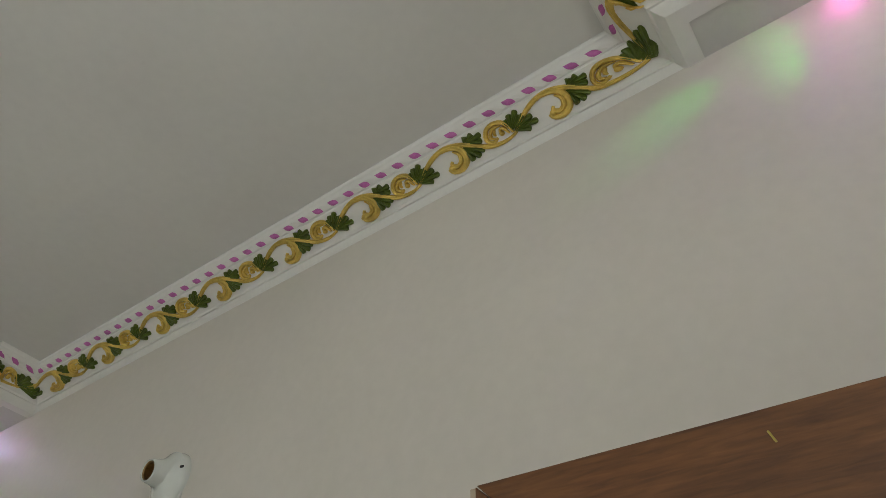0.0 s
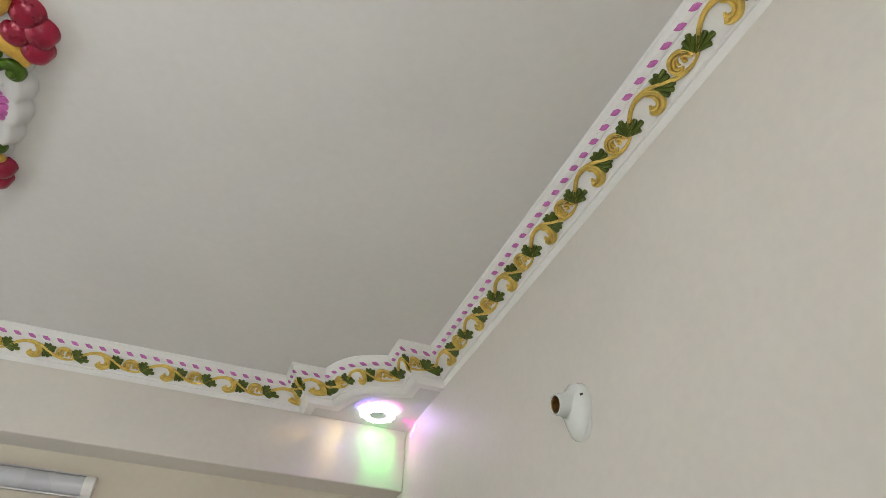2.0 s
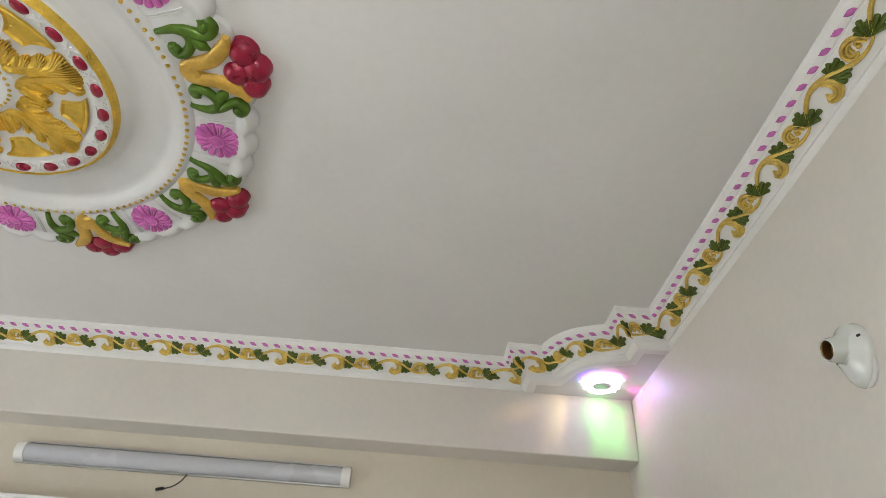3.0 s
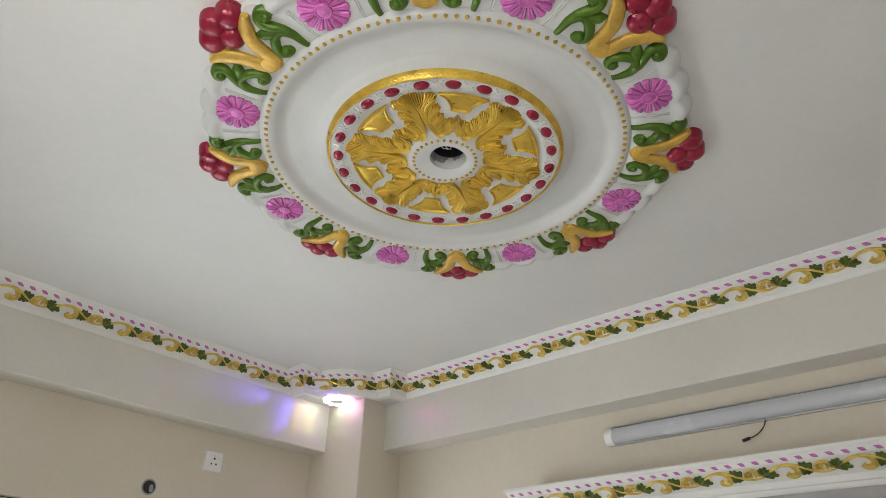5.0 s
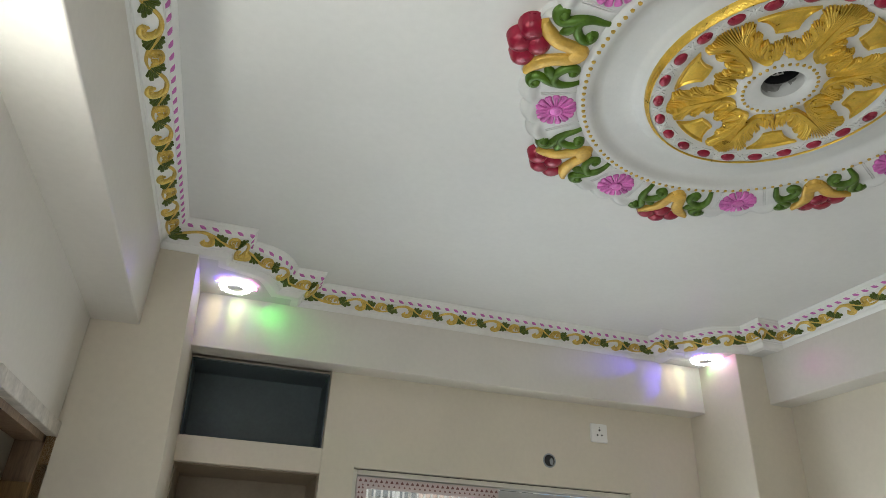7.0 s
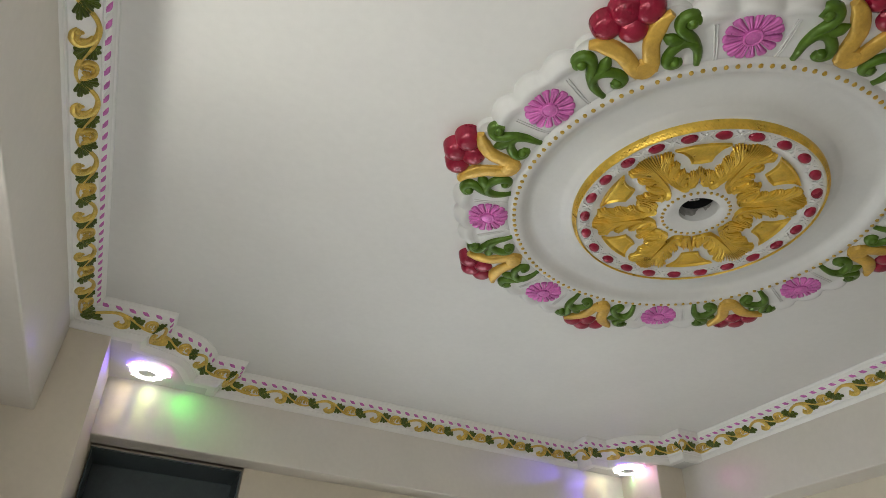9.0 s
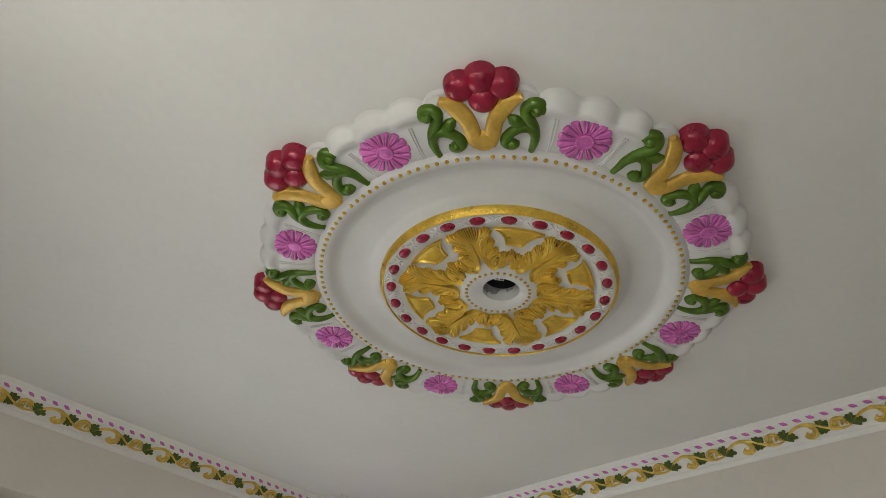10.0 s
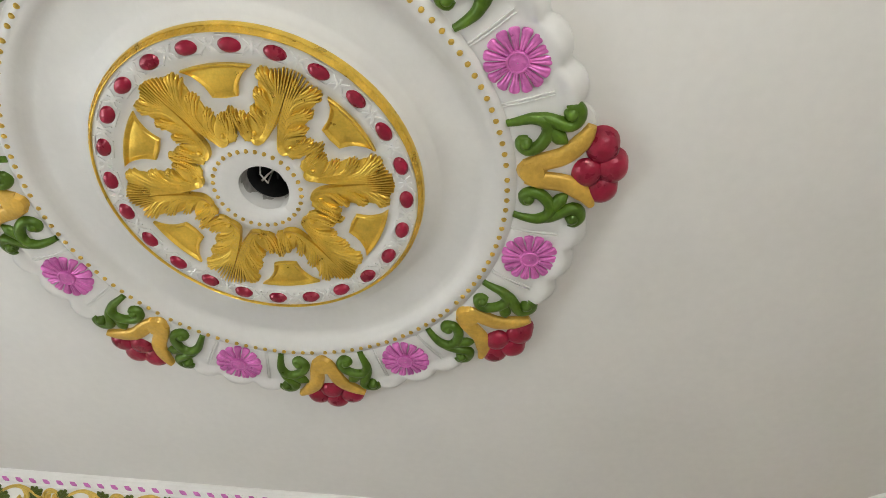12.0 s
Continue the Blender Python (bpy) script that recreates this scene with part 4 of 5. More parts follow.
def streak(x, y, to, watts, colour, angle, drop=0.20):
    """A beam that starts under the panel and a steeper one that draws it out down the wall."""
    beam(x, y, (to[0], to[1], PLATE - 0.045), watts * 0.10, colour, angle * 3.2)
    beam(x, y, (to[0], to[1], PLATE - 0.100), watts * 0.15, colour, angle * 2.3)
    beam(x, y, (to[0], to[1], PLATE - drop - 0.02), watts * 0.28, colour, angle * 1.5)


GREEN_L, VIOLET_L, MAGENTA_L, WARM_L = (0.06, 1.0, 0.09), (0.13, 0.055, 1.0), (1.0, 0.10, 0.78), (1.0, 0.62, 0.25)
beam(-1.154, 1.770, (BEAM_W, 1.80, PLATE - 0.07), 0.20, (0.10, 1.0, 0.14), 130)
streak(-1.154, 1.770, (BEAM_W, 1.862), 2.3, GREEN_L, 8.5, 0.19)
streak(-1.154, 1.770, (BEAM_W, 1.768), 2.3, GREEN_L, 8.5, 0.20)
beam(-1.154, 1.770, (BEAM_W, 1.82, PLATE - 0.15), 0.8, GREEN_L, 62)
streak(-1.154, 1.770, (BEAM_W, 1.620), 1.6, (1.0, 0.75, 0.30), 18, 0.15)
beam(-1.154, 1.770, (BEAM_W, 1.47, PLATE - 0.09), 0.6, WARM_L, 22)
streak(-1.154, 1.770, (-1.215, NORTH), 0.8, MAGENTA_L, 20, 0.12)
beam(-1.154, 1.770, (-1.195, NORTH, PLATE - 0.018), 0.85, (1.0, 0.04, 0.62), 60)
beam(-1.154, 1.770, (-1.05, NORTH, PLATE - 0.06), 0.26, (0.45, 0.3, 1.0), 95)
streak(-1.055, -1.688, (-0.835, BEAM_S), 6.5, VIOLET_L, 12, 0.14)
beam(-1.055, -1.688, (-0.60, BEAM_S, PLATE - 0.05), 4.0, VIOLET_L, 24)
streak(-1.055, -1.688, (-0.935, BEAM_S), 1.4, WARM_L, 13, 0.13)
streak(-1.055, -1.688, (-1.005, BEAM_S), 1.6, (0.95, 0.85, 0.30), 14, 0.13)
beam(-1.055, -1.688, (-0.98, BEAM_S, PLATE - 0.08), 0.08, (0.95, 0.95, 0.75), 130)
beam(-1.055, -1.688, (-1.14, -1.76, PLATE - 0.06), 0.10, (0.25, 1.0, 0.3), 110)
beam(-1.055, -1.688, (BEAM_W, -1.22, PLATE - 0.12), 1.0, MAGENTA_L, 20)
beam(-1.055, -1.688, (BEAM_E, -1.28, 2.70), 12.00, VIOLET_L, 4.5)
beam(1.262, -1.697, (1.22, BEAM_S, PLATE - 0.08), 0.10, (0.70, 1.0, 0.55), 130)
beam(1.262, -1.697, (1.39, -1.60, PLATE - 0.06), 0.45, VIOLET_L, 90)
streak(1.262, -1.697, (1.340, BEAM_S), 1.2, (1.0, 0.75, 0.35), 18, 0.14)
streak(1.262, -1.697, (1.245, BEAM_S), 1.0, (0.80, 1.0, 0.20), 20, 0.15)
streak(1.262, -1.697, (1.165, BEAM_S), 1.3, GREEN_L, 12, 0.15)
streak(1.262, -1.697, (1.075, BEAM_S), 1.3, GREEN_L, 10, 0.17)
beam(1.262, -1.697, (1.04, BEAM_S, PLATE - 0.10), 0.8, GREEN_L, 70)
streak(1.400, 1.765, (1.255, NORTH), 1.4, GREEN_L, 13, 0.12)
beam(1.400, 1.765, (1.06, NORTH, PLATE - 0.11), 0.9, GREEN_L, 26)
beam(1.400, 1.765, (1.37, NORTH, PLATE - 0.05), 0.25, MAGENTA_L, 50)
beam(-1.154, 1.770, (-1.14, NORTH, PLATE - 0.16), 0.18, MAGENTA_L, 70)
# faint coloured glints thrown on the ceiling
beam(-1.055, -1.688, (-0.547, -1.59, TOP), 0.5, VIOLET_L, 12)
beam(-1.055, -1.688, (-0.723, -1.258, TOP), 0.25, (1.0, 0.35, 0.8), 16)

# ---- the dangling lead below the unlit batten ----
tube("loose_wire", [(WEST + 0.012, 0.283, 2.380), (WEST + 0.024, 0.284, 2.364), (WEST + 0.030, 0.279, 2.348), (WEST + 0.032, 0.268, 2.334), (WEST + 0.031, 0.252, 2.323), (WEST + 0.029, 0.232, 2.316), (WEST + 0.028, 0.214, 2.313)], 0.0022,
     paint("brown_wire_sleeve", (0.05, 0.03, 0.025), 0.5, vary=0.2, scale=60, grain=200, bump=0.05), None)
tube("tape", [(WEST + 0.028, 0.222, 2.3145), (WEST + 0.027, 0.205, 2.311), (WEST + 0.026, 0.196, 2.309)], 0.0055, DARK, bpy.data.objects["loose_wire"], "knob of black tape on its end")
tagged(bpy.data.objects["loose_wire"], "short dark wire hanging from the batten", "wire")

# ---- bulb holder on the north wall ----
def bulb_holder(at, along, outward, label):
    """A glazed holder: pear-shaped base and short barrel with a brass thread."""
    t = thing("bulb_holder", at, label, "bulb holder")
    o, ax, az = Vector(at), Vector(along), Vector(outward)

    def out(px, py, pz):
        return tuple(o + px * ax + az * pz + Vector((0, 0, py)))
    s = Shape(out)
    n = 40
    rows = []
    for f, h in ((1.0, 0.0), (1.0, 0.004), (0.96, 0.010), (0.85, 0.016), (0.70, 0.021), (0.55, 0.026), (0.40, 0.030)):
        row = []
        for k in range(n):
            a = 2 * math.pi * k / n
            r = 0.050 * (1 + 0.46 * max(-math.sin(a), 0) ** 5 + 0.16 * max(math.sin(a), 0) ** 3)
            row.append((f * r * math.cos(a), f * r * math.sin(a), h))
        rows.append(row)
    s.grid(rows, loop=True)
    part("base", s, PORCELAIN, t, "glazed white base")
    tilt = Matrix.Rotation(radians(10), 3, "X")

    def barrel(px, py, pz):
        q = tilt @ Vector((px, py, pz))
        return out(q.x - 0.006, q.y + 0.010, q.z + 0.014)
    s = Shape(barrel)
    s.lathe([(0.047, -0.006), (0.039, 0.002), (0.0315, 0.010), (0.0270, 0.019), (0.0245, 0.030), (0.0232, 0.038), (0.0220, 0.0425), (0.0202, 0.0435), (0.0185, 0.0415)], 36)
    part("barrel", s, PORCELAIN, t, "glazed white barrel")
    s = Shape(barrel)
    s.lathe([(0.0187, 0.0415), (0.0172, 0.039), (0.0180, 0.036), (0.0168, 0.032), (0.0176, 0.028), (0.0164, 0.020), (0.0005, 0.016)], 28)
    part("thread", s, BRASS, t, "brass screw thread")
    s = Shape(out)
    s.dome(0.0, -0.036, 0.032, 0.036, 0.013, base=0.008, rings=6, around=24, power=2.0)
    s.dome(0.000, -0.014, 0.036, 0.020, 0.022, base=0.008, rings=6, around=24, power=1.7)
    part("skirt", s, PORCELAIN, t, "glazed white swelling below the barrel")
    for px, py in ((0.037, 0.014), (-0.040, -0.004)):
        s = Shape(out)
        s.dome(px, py, 0.0062, 0.0056, 0.0015, base=0.0170, rings=2, around=10)
        part("screw_hole", s, DARK, t, "dark screw hole")
    s = Shape(out)
    s.ridge(smooth_curve([(0.040, -0.030), (0.034, -0.050), (0.022, -0.064), (0.006, -0.069), (-0.010, -0.066)], 14), lambda u: 0.009 * swell(u, 0.4, 0.3), lambda u: 0.006 * swell(u, 0.4, 0.3), 7)
    part("filler", s, WHITE, t, "smear of white wall filler")
    return t


bulb_holder((-0.030, NORTH, 2.308), (1, 0, 0), (0, -1, 0), "empty white porcelain bulb holder on the cream wall")

# ---- open wooden door leaf beside the north wall ----
door = thing("door_leaf", (1.25, 1.73, 0.0), "open brown stained wooden door leaf near the wall", "door")
DX0, DX1, DY, DTOP = 0.797, 1.692, 1.712, 1.985


def ajar(x, y, z):
    """The leaf stands a few degrees off the wall's line."""
    return x, y + 0.062 * (x - DX0), z


s = Shape(ajar)
s.box(DX0 + 0.012, DX1 - 0.012, DY + 0.006, DY + 0.036, 0.03, DTOP - 0.01)
part("panel", s, WOOD_Z, door, "upright grained panel", bevel=0.002)
def board(name, quad, mat, label):
    s = Shape(ajar)
    a = [s.point(x, DY, z) for x, z in quad]
    b = [s.point(x, DY + 0.040, z) for x, z in quad]
    s.f += [tuple(a), tuple(reversed(b))] + [(a[i], b[i], b[(i + 1) % 4], a[(i + 1) % 4]) for i in range(4)]
    part(name, s, mat, door, label, bevel=0.0015)
W = 0.135
board("stile", [(DX0 + 0.006, 0.012), (DX0 + W, 0.012 + W), (DX0 + W, DTOP - W), (DX0 + 0.006, DTOP)], WOOD_Z, "upright stile")
board("stile", [(DX1, 0.012), (DX1 - W, 0.012 + W), (DX1 - W, DTOP - W), (DX1, DTOP)], WOOD_Z, "upright stile")
board("rail", [(DX0 + 0.007, DTOP + 0.0005), (DX1, DTOP + 0.0005), (DX1 - W, DTOP - W + 0.001), (DX0 + W, DTOP - W + 0.001)], WOOD_X, "mitred top rail")
board("rail", [(DX0 + 0.007, 0.010), (DX1, 0.010), (DX1 - W, 0.009 + W), (DX0 + W, 0.009 + W)], WOOD_X, "mitred bottom rail")
s = Shape(ajar)
s.box(DX0, DX0 + 0.006, DY + 0.002, DY + 0.038, 0.012, DTOP - 0.001)
part("lipping", s, paint("pale_wood_edge", (0.42, 0.34, 0.25), 0.6, vary=0.2, scale=20, grain=90, bump=0.1), door, "pale bare edge strip")
for z in (0.25, 1.0, 1.75):
    s = Shape(ajar)
    s.box(DX1, EAST + 0.0, DY + 0.008, DY + 0.016, z - 0.05, z + 0.05)
    part("hinge", s, METAL, door, "steel hinge leaf")
tube("splinter", [(1.054, DY + 0.0148, 1.966), (1.0555, DY + 0.0138, 1.961), (1.057, DY + 0.0148, 1.956)], 0.0009, paint("yellow_splinter", (0.36, 0.29, 0.07), 0.6, vary=0.2, scale=60, grain=200, bump=0.1), door, "short yellow plug")

# ---- power socket and pipe hole on the south wall ----
t = thing("power_socket", (-0.570, SOUTH, 2.376), "white three-pin power socket high on the cream wall", "power socket")
def onwall(px, py, pz):
    return -0.570 - px, SOUTH + pz, 2.376 + py
s = Shape(onwall)
rows = []
for half, h in ((0.046, 0.0), (0.046, 0.006), (0.043, 0.0105), (0.034, 0.011)):
    c, q = [], 0.006 * half / 0.046
    for cx, cy, a0 in ((1, 1, 0), (-1, 1, 90), (-1, -1, 180), (1, -1, 270)):
        for k in range(4):
            a = radians(a0 + 30 * k)
            c.append((cx * (half - q) + q * math.cos(a), cy * (half - q) + q * math.sin(a), h))
    rows.append(c)
ids = s.grid(rows, loop=True)
s.f.append(tuple(ids[-1]))
plate = part("plate", s, PLASTIC, t, "square white plate")
s = Shape(onwall)
s.box(-0.024, 0.024, -0.030, 0.030, 0.0112, 0.0130)
part("insert", s, PLASTIC, t, "white socket insert", bevel=0.0008)
for px, py, r in ((0.0, 0.013, 0.0095), (-0.012, -0.011, 0.0080), (0.012, -0.011, 0.0080), (0.0, 0.026, 0.004)):
    s = Shape(onwall)
    s.dome(px, py, r, r, 0.0006, base=0.0131, rings=2, around=10)
    part("pin_hole", s, DARK, t, "dark pin hole")

t = thing("pipe_hole", (-0.296, SOUTH, 2.220), "round pipe hole with a grey sleeve in the wall", "pipe hole")
def hole(px, py, pz):
    return -0.296 - px, SOUTH + pz, 2.220 + py
s = Shape(hole)
s.lathe([(0.0335, 0.001), (0.0310, 0.0045), (0.0270, 0.003), (0.0265, -0.05), (0.0255, -0.05)], 28)
part("sleeve", s, GREY, t, "grey plastic sleeve")
s = Shape(hole)
s.lathe([(0.0275, 0.0006), (0.018, 0.0008), (0.0005, 0.0009)], 24)
part("cavity", s, DARK, t, "dark inside of the hole")
s = Shape(hole)
s.dome(0.011, -0.004, 0.012, 0.020, 0.004, base=0.0008, rings=3, around=14)
part("pipe_end", s, GREY, t, "grey pipe end")

# ---- window in the south wall ----
window = thing("window_1", ((WIN[0] + WIN[1]) / 2, -2.01, WIN[2]), "sliding aluminium window with patterned tape on one sash", "window", kind="structure")
def frame_of(name, xa, xb, za, zb, w, ya, yb, mat, parent, label, wt=None):
    s = Shape()
    wt = wt or w
    for b in ((xa, xa + w, ya, yb, za, zb), (xb - w, xb, ya, yb, za, zb), (xa + w, xb - w, ya, yb, zb - wt, zb), (xa + w, xb - w, ya, yb, za, za + w)):
        s.box(*b)
    return part(name, s, mat, parent, label, bevel=0.0015)
xa, xb, za, zb = WIN
frame_of("window_frame", xa, xb, za, zb - 0.0052, 0.020, -2.065, -1.975, SASH, window, "cream painted outer frame")
s = Shape()
s.box(xa + 0.022, xb - 0.022, -2.018, -2.012, zb - 0.030, zb - 0.022)
part("track", s, METAL, window, "sliding track")
# a black strip draws the shadow in the gap over the frame
s = Shape()
s.box(xa, xb, -2.06, -1.990, zb - 0.0050, zb - 0.0005)
part("gap_shade", s, DARK, window, "dark strip put in as the shadow above the frame")
mid = -0.036
sash = frame_of("sash", mid - 0.012, xb - 0.024, za + 0.024, zb - 0.031, 0.046, -2.010, -1.985, TAPE, window, "sash covered in pale patterned paper tape")
k = 0
for zz, x_from, x_to, step_x in ((zb - 0.046, mid + 0.0, xb - 0.03, 0.0235), (zb - 0.064, mid + 0.012, xb - 0.045, 0.0235)):
    x = x_from
    while x < x_to:
        s = Shape(lambda px, py, pz: (px, -1.985 + pz, py))
        g = 1.2 if zz > zb - 0.05 else 0.8
        s.prism([(x - 0.006 * g, zz - 0.004 * g), (x + 0.006 * g, zz - 0.005 * g), (x + 0.004 * g, zz + 0.001 * g), (x + 0.001 * (k % 3), zz + 0.006 * g), (x - 0.004 * g, zz + 0.001 * g)], -0.0005, 0.0012)
        part("motif", s, MOTIF, sash)
        x += step_x
        k += 1
for xx in (xb - 0.036, xb - 0.052, mid + 0.004, mid + 0.022):
    z = zb - 0.075
    while z > zb - 0.34:
        s = Shape(lambda px, py, pz: (px, -1.985 + pz, py))
        s.prism([(xx - 0.005, z - 0.005), (xx + 0.005, z - 0.005), (xx + 0.003, z + 0.001), (xx, z + 0.006), (xx - 0.003, z + 0.001)], -0.0005, 0.0012)
        part("motif", s, MOTIF, sash)
        z -= 0.020
        k += 1
frame_of("sash", xa + 0.024, mid + 0.04, za + 0.024, zb - 0.033, 0.034, -2.046, -2.022, METAL, window, "plain grey aluminium sash")
for x0, x1, y in ((mid + 0.036, xb - 0.072, -1.998), (xa + 0.058, mid + 0.006, -2.034)):
    s = Shape()
    s.box(x0, x1, y - 0.002, y + 0.002, za + 0.06, zb - 0.06)
    part("pane", s, GLASS, window, "clear glass pane").visible_shadow = False

grille = thing("window_grille", ((xa + xb) / 2, -2.3, za), "white painted steel bars outside the window", "window grille")
for k in range(9):
    x = xa - 0.15 + k * 0.196
    s = Shape()
    s.box(x - 0.006, x + 0.006, -2.306, -2.294, 0.7, 2.75)
    part("bar", s, PLASTIC, grille)
for z in (0.8, 1.5, 2.17, 2.70):
    s = Shape()
    s.box(xa - 0.2, xb + 0.25, -2.294, -2.288, z - 0.012, z + 0.012)
    part("rail", s, PLASTIC, grille)

BRICK = paint("pale_pink_facade", (0.72, 0.58, 0.51), 0.8, vary=0.12, scale=4, grain=30, bump=0.1)
PALE = paint("pale_render", (0.80, 0.80, 0.79), 0.8, vary=0.06, scale=3, grain=40, bump=0.1)
BLUE = paint("light_blue_wall", (0.42, 0.58, 0.78), 0.8, vary=0.06, scale=3, grain=40, bump=0.1)
house = thing("neighbour_house", (0.4, -5.2, 0), "pale house with pink panels across the yard", "house")
s = Shape()
s.box(-5.5, 4.2, -5.6, -5.2, 0, 5.5)
part("wall", s, PALE, house, "pale rendered wall")
for x0, x1, z0, z1, mat in ((-1.35, -0.55, 1.2, 2.62, BRICK), (1.5, 2.6, 2.05, 2.9, BRICK), (-0.2, 1.2, 2.62, 3.4, BRICK), (-3.6, -1.75, 0.8, 3.2, BLUE)):
    s = Shape()
    s.box(x0, x1, -5.2, -5.15, z0, z1)
    part("panel", s, mat, house, "painted facade panel", bevel=0.004)
for k in range(22):
    x = -1.30 + 0.066 * k
    s = Shape()
    s.box(x - 0.008, x + 0.008, -5.06, -5.044, 1.9, 2.66)
    part("railing_bar", s, PLASTIC, house, "white balcony railing bar")
s = Shape()
s.box(-1.38, 0.16, -5.07, -5.03, 2.66, 2.70)
part("railing_top", s, PLASTIC, house, "white balcony handrail")
for x0, x1, z0, z1 in ((-0.30, -0.10, 2.36, 2.52), (-0.52, -0.38, 2.30, 2.48)):
    s = Shape()
    s.box(x0, x1, -5.2, -5.16, z0, z1)
    part("vent", s, GREY, house, "small grey opening")
tube("drain_pipe", [(-1.30, -5.02, 2.30), (-1.60, -5.00, 2.34), (-2.05, -5.00, 2.47)], 0.022, PLASTIC, house, "white drain pipe")
for x0, z0 in ((-1.70, 2.05),):
    w = None
    s = Shape()
    s.box(x0, x0 + 0.45, -5.2, -5.14, z0, z0 + 0.75)
    w = part("window", s, SLATE, house, "dark window")
    frame_of("frame", x0 - 0.04, x0 + 0.49, z0 - 0.04, z0 + 0.79, 0.05, -5.2, -5.10, PLASTIC, w, "white window frame")
slab("yard_ground", [(-14, 14, -40, -2.42, -0.12, -0.02)], CEMENT, "grey cement yard outside", "ground")

# ---- doorway in the east wall ----
d0, d1 = DOOR_Y
door2 = thing("door_2", (EAST + 0.06, (d0 + d1) / 2, 0), "open doorway with a worn whitewashed wooden frame", "doorway", kind="structure")
DUSTY = paint("dusty_white_frame", (0.55, 0.51, 0.46), 0.7, vary=0.22, scale=14, grain=80, bump=0.25)
OCHRE_WOOD = wood("ochre_brown_wood", (0.11, 0.060, 0.018), (0.24, 0.145, 0.050), "z")
RAW = wood("raw_brown_wood", (0.12, 0.075, 0.045), (0.28, 0.19, 0.12), "z")
for name, b in (("jamb", (EAST - 0.012, EAST + 0.10, d0, d0 + 0.045, 0, DOOR_TOP)), ("jamb", (EAST - 0.012, EAST + 0.10, d1 - 0.045, d1, 0, DOOR_TOP)), ("head", (EAST - 0.012, EAST + 0.10, d0 + 0.045, d1 - 0.045, DOOR_TOP - 0.045, DOOR_TOP))):
    s = Shape()
    s.box(*b)
    hung = name == "jamb" and b[2] == d0
    part(name, s, OCHRE_WOOD if hung else DUSTY, door2, "ochre-brown hinge jamb" if hung else "worn whitewashed wooden " + name, bevel=0.003)
    x0, x1, y0, y1, z0, z1 = b
    s = Shape()
    g = 0.022
    if name == "head":
        s.box(EAST + 0.02, EAST + 0.10, y0, y1, z0 - g, z0)
    elif y0 == d0:
        s.box(EAST + 0.02, EAST + 0.10, y1, y1 + g, 0, DOOR_TOP - 0.045)
    else:
        s.box(EAST + 0.02, EAST + 0.10, y0 - g, y0, 0, DOOR_TOP - 0.045)
    part("stop", s, RAW, door2, "raw brown rebate")
leaf2 = thing("inner_door_leaf", (EAST + 0.5, d0 + 0.08, 0), "brown wooden door leaf standing open in the next room", "door")
s = Shape()
s.box(EAST + 0.015, EAST + 0.70, d0 + 0.050, d0 + 0.088, 0.02, DOOR_TOP - 0.19)
part("leaf", s, OCHRE_WOOD, leaf2, "brown stained leaf", bevel=0.002)
s = Shape()
s.lathe([(0.010, 0.0), (0.010, 0.03), (0.022, 0.035), (0.024, 0.05), (0.012, 0.06), (0.0005, 0.061)], 20)
ob = part("knob", s, METAL, leaf2, "round steel knob")
ob.rotation_euler, ob.location = (radians(-90), 0, 0), Vector((EAST + 0.80, d0 + 0.115, 1.0)) - ORIGIN[leaf2]
# the dimness of the next room is put into this darker grey
PASSAGE_DIMMED = paint("dimmed_passage_plaster", (0.36, 0.35, 0.33), 0.8, vary=0.15, scale=3, grain=50, bump=0.1)
slab("passage_wall", [(3.2, 3.3, -2.4, 0.4, -0.1, TOP), (1.9, 3.2, -2.4, -2.3, -0.1, TOP), (1.9, 3.2, 0.3, 0.4, -0.1, TOP)], PASSAGE_DIMMED, "grey plaster walls of the next room, darkened in colour to look dim", "wall")
slab("passage_floor", [(1.9, 3.2, -2.3, 0.3, -0.1, 0.0)], FLOOR, "pale tile floor of the next room", "floor")
slab("passage_ceiling", [(1.9, 3.3, -2.4, 0.4, TOP, TOP + 0.14)], CEILING, "dim plaster ceiling of the next room", "ceiling")

# ---- ornate wall cabinet front on the west wall ----
unit = thing("wall_shrine", (WEST, 0.1, 1.0), "white wall shrine with painted cornice and pilasters", "shrine")
Y0, Y1, CREST = -0.775, 0.93, 2.236
prof = [(0.0, 0.0), (0.122, 0.0), (0.122, -0.008), (0.118, -0.013), (0.113, -0.016), (0.108, -0.026), (0.100, -0.034), (0.094, -0.036), (0.036, -0.078), (0.033, -0.098), (0.029, -0.101), (0.027, -0.116), (0.021, -0.128), (0.0, -0.128)]
s = Shape()
rows = []
for y, grow in ((Y0, -1), (Y1, 1)):
    rows.append([(WEST + d, y + grow * (d - 0.10) * 0.9, CREST + z) for d, z in prof])
ids = s.grid(rows)
s.f += [tuple(ids[0]), tuple(reversed(ids[1]))]
crest = part("crest", s, CORNICE, unit, "white moulded crest with painted scrollwork", sharp=25)
def crest_face(x, y, h):
    return WEST + 0.094 - 0.820 * y + 0.572 * h, Y0 + x, CREST - 0.036 - 0.572 * y - 0.820 * h
def crest_bead(x, y, h):
    return WEST + 0.106 - 0.70 * y + 0.62 * h, Y0 + x, CREST - 0.026 - 0.62 * y - 0.78 * h
q, pitch = -0.085, 0.221
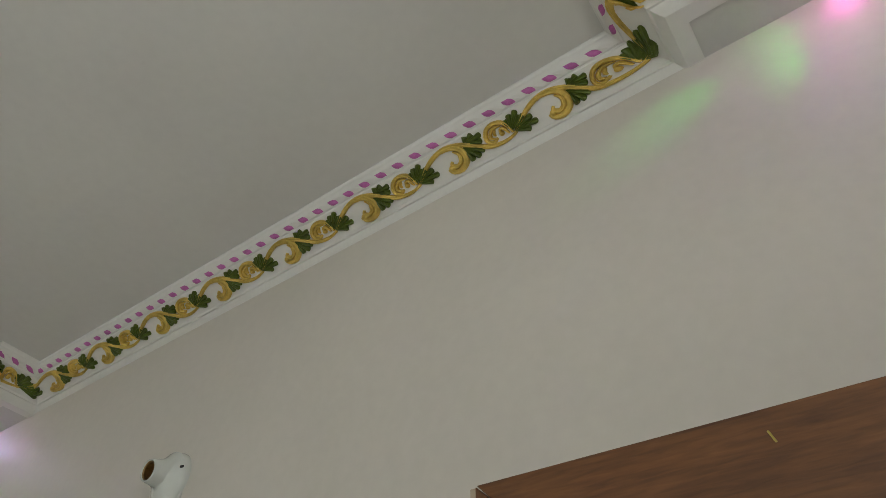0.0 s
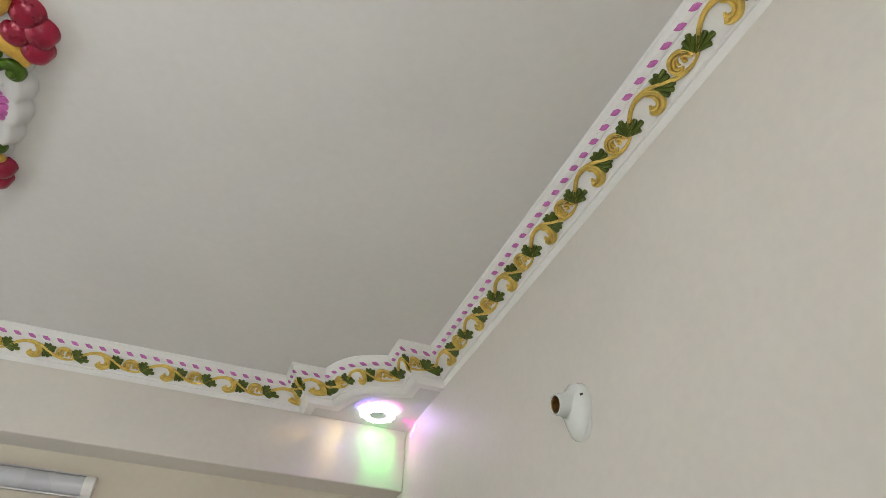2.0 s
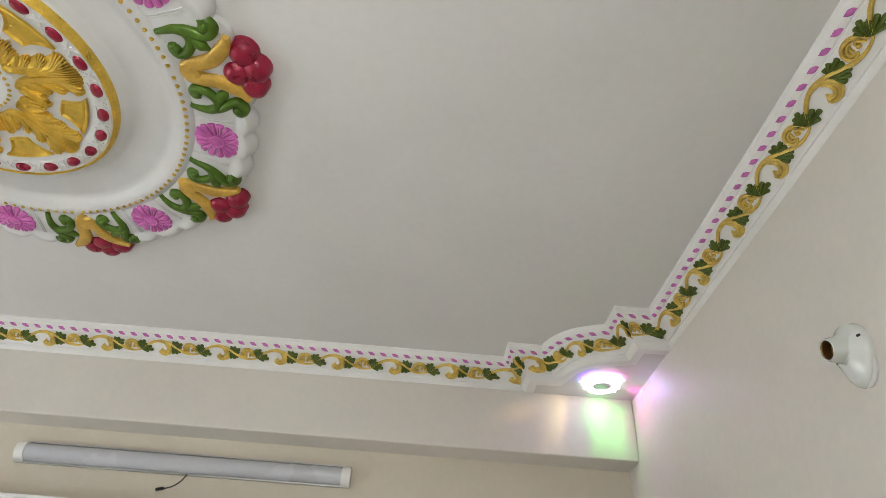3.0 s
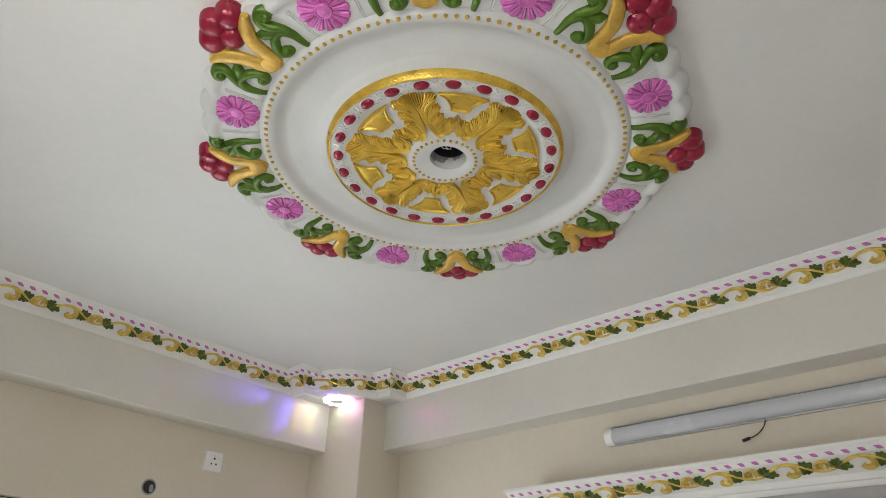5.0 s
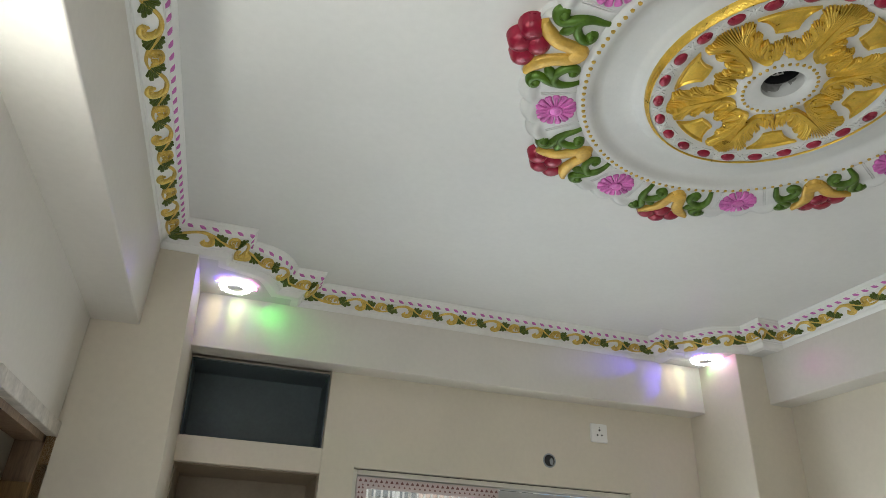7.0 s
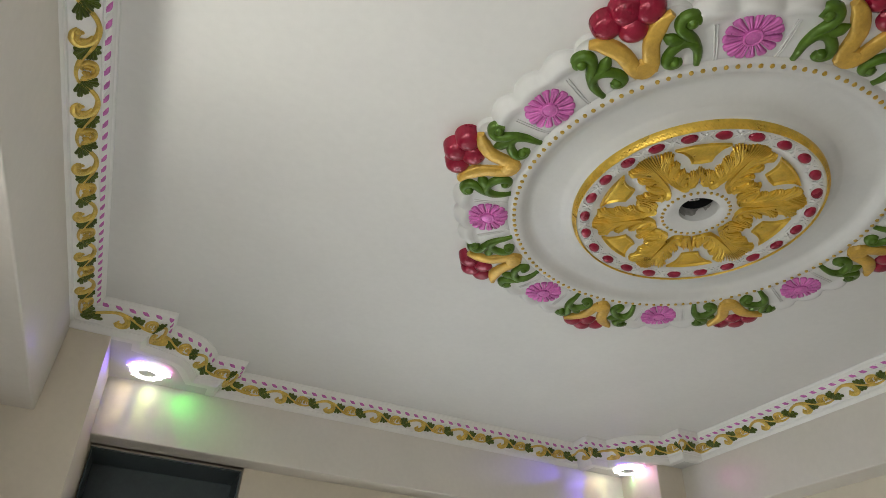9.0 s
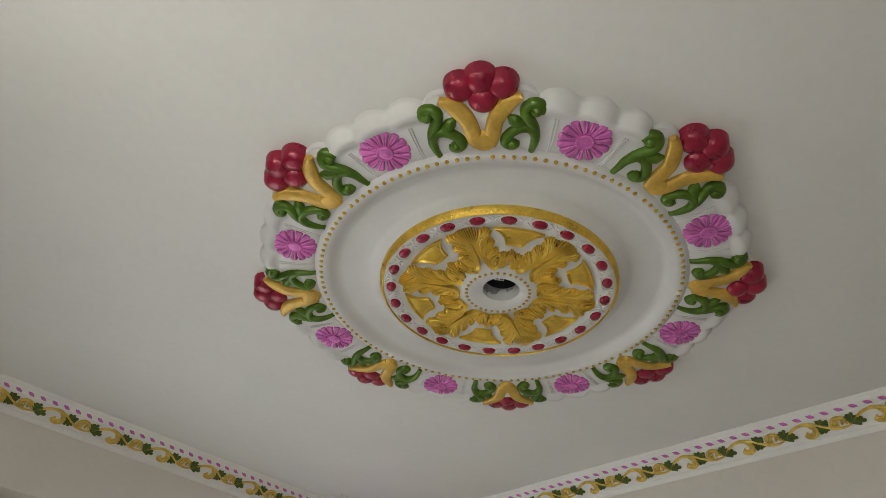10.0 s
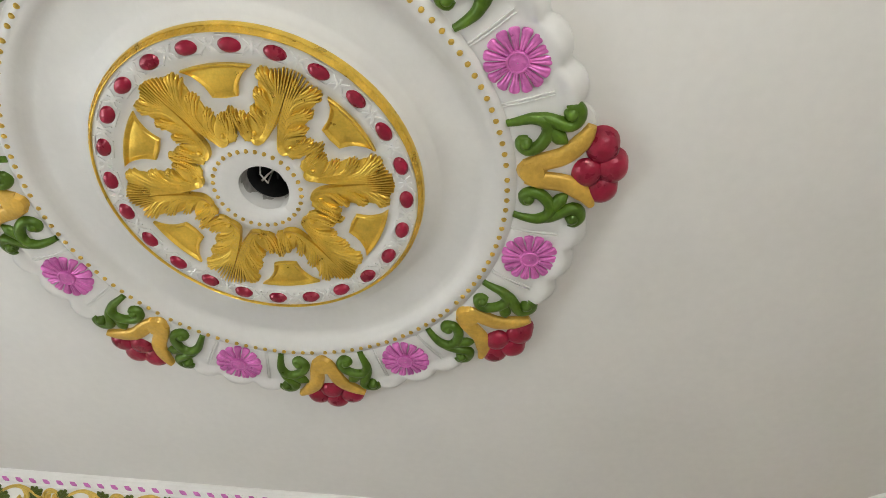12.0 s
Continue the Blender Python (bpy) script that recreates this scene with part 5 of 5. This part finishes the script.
while q < Y1 - Y0 - 0.1:
    if q > -0.05:
        part("scroll", scroll_shape(crest_face, q, pitch), OCHRE, crest, "gold painted scroll")
    for base, tips in LEAVES:
        if 0.02 < q + tips[1][0] * pitch < Y1 - Y0:
            part("leaf", leaf_shape(crest_face, q, pitch, base, tips), LEAF, crest, "dark green leaf")
    q += pitch
for k in range(36):
    s = Shape(crest_bead)
    mx = 0.02 + k * 0.0455
    s.grid([[(mx + 0.0050 * v + u * 0.0122 * (1 - 0.12 * abs(v)), 0.0080 * v, 0.0042 * (1 - v * v) * (1 - 0.5 * u * u) if abs(v) < 1 and abs(u) < 1 else -0.001) for u in (-1, -0.5, 0, 0.5, 1)] for v in (-1, -0.55, 0, 0.55, 1)])
    part("bead", s, LILAC, crest, "lilac-pink lozenge")
s = Shape()
s.box(WEST, WEST + 0.035, Y0 + 0.05, Y1 - 0.05, 0.9, CREST - 0.120)
part("back", s, paint("grey_shrine_back", (0.36, 0.34, 0.33), 0.5, vary=0.1, scale=5, grain=60, bump=0.05), unit, "grey recessed back")
for y in (-0.567, 0.78):
    s = Shape()
    s.box(WEST, WEST + 0.07, y - 0.095, y + 0.095, 0.9, CREST - 0.175)
    pil = part("pilaster", s, WHITE, unit, "white pilaster", bevel=0.003)
    s = Shape()
    c = WEST + 0.035
    rows = []
    for half, z in ((0.098, -0.124), (0.113, -0.126), (0.113, -0.136), (0.106, -0.140), (0.106, -0.148), (0.095, -0.156)):
        rows.append([(WEST + 0.01 + (half - 0.018) * (1 if sx > 0 else 0), y + sy * half, CREST + z) for sx, sy in ((0, -1), (1, -1), (1, 1), (0, 1))])
    ids = s.grid(rows, loop=True)
    part("abacus", s, PINK, pil, "pink painted capital slab", sharp=20)
    for dy, mat, nm in ((-0.035, GOLD_FLAT, "gold_leaf"), (0.040, LEAF, "green_leaf"), (0.078, LEAF, "green_leaf")):
        s = Shape(lambda px, py, pz: (WEST + 0.070 + pz, px, py))
        s.dome(y + dy, CREST - 0.198, 0.042 if mat is GOLD_FLAT else 0.018, 0.040, 0.014, rings=4, around=14)
        part(nm, s, mat, pil)
for k in range(3):
    s = Shape()
    z = CREST - 0.172 - 0.045 * k
    s.box(WEST + 0.035, WEST + 0.060, -0.45, 0.66, z - 0.008, z + 0.008)
    part("slat", s, METAL, unit, "grey metal slat", bevel=0.002)
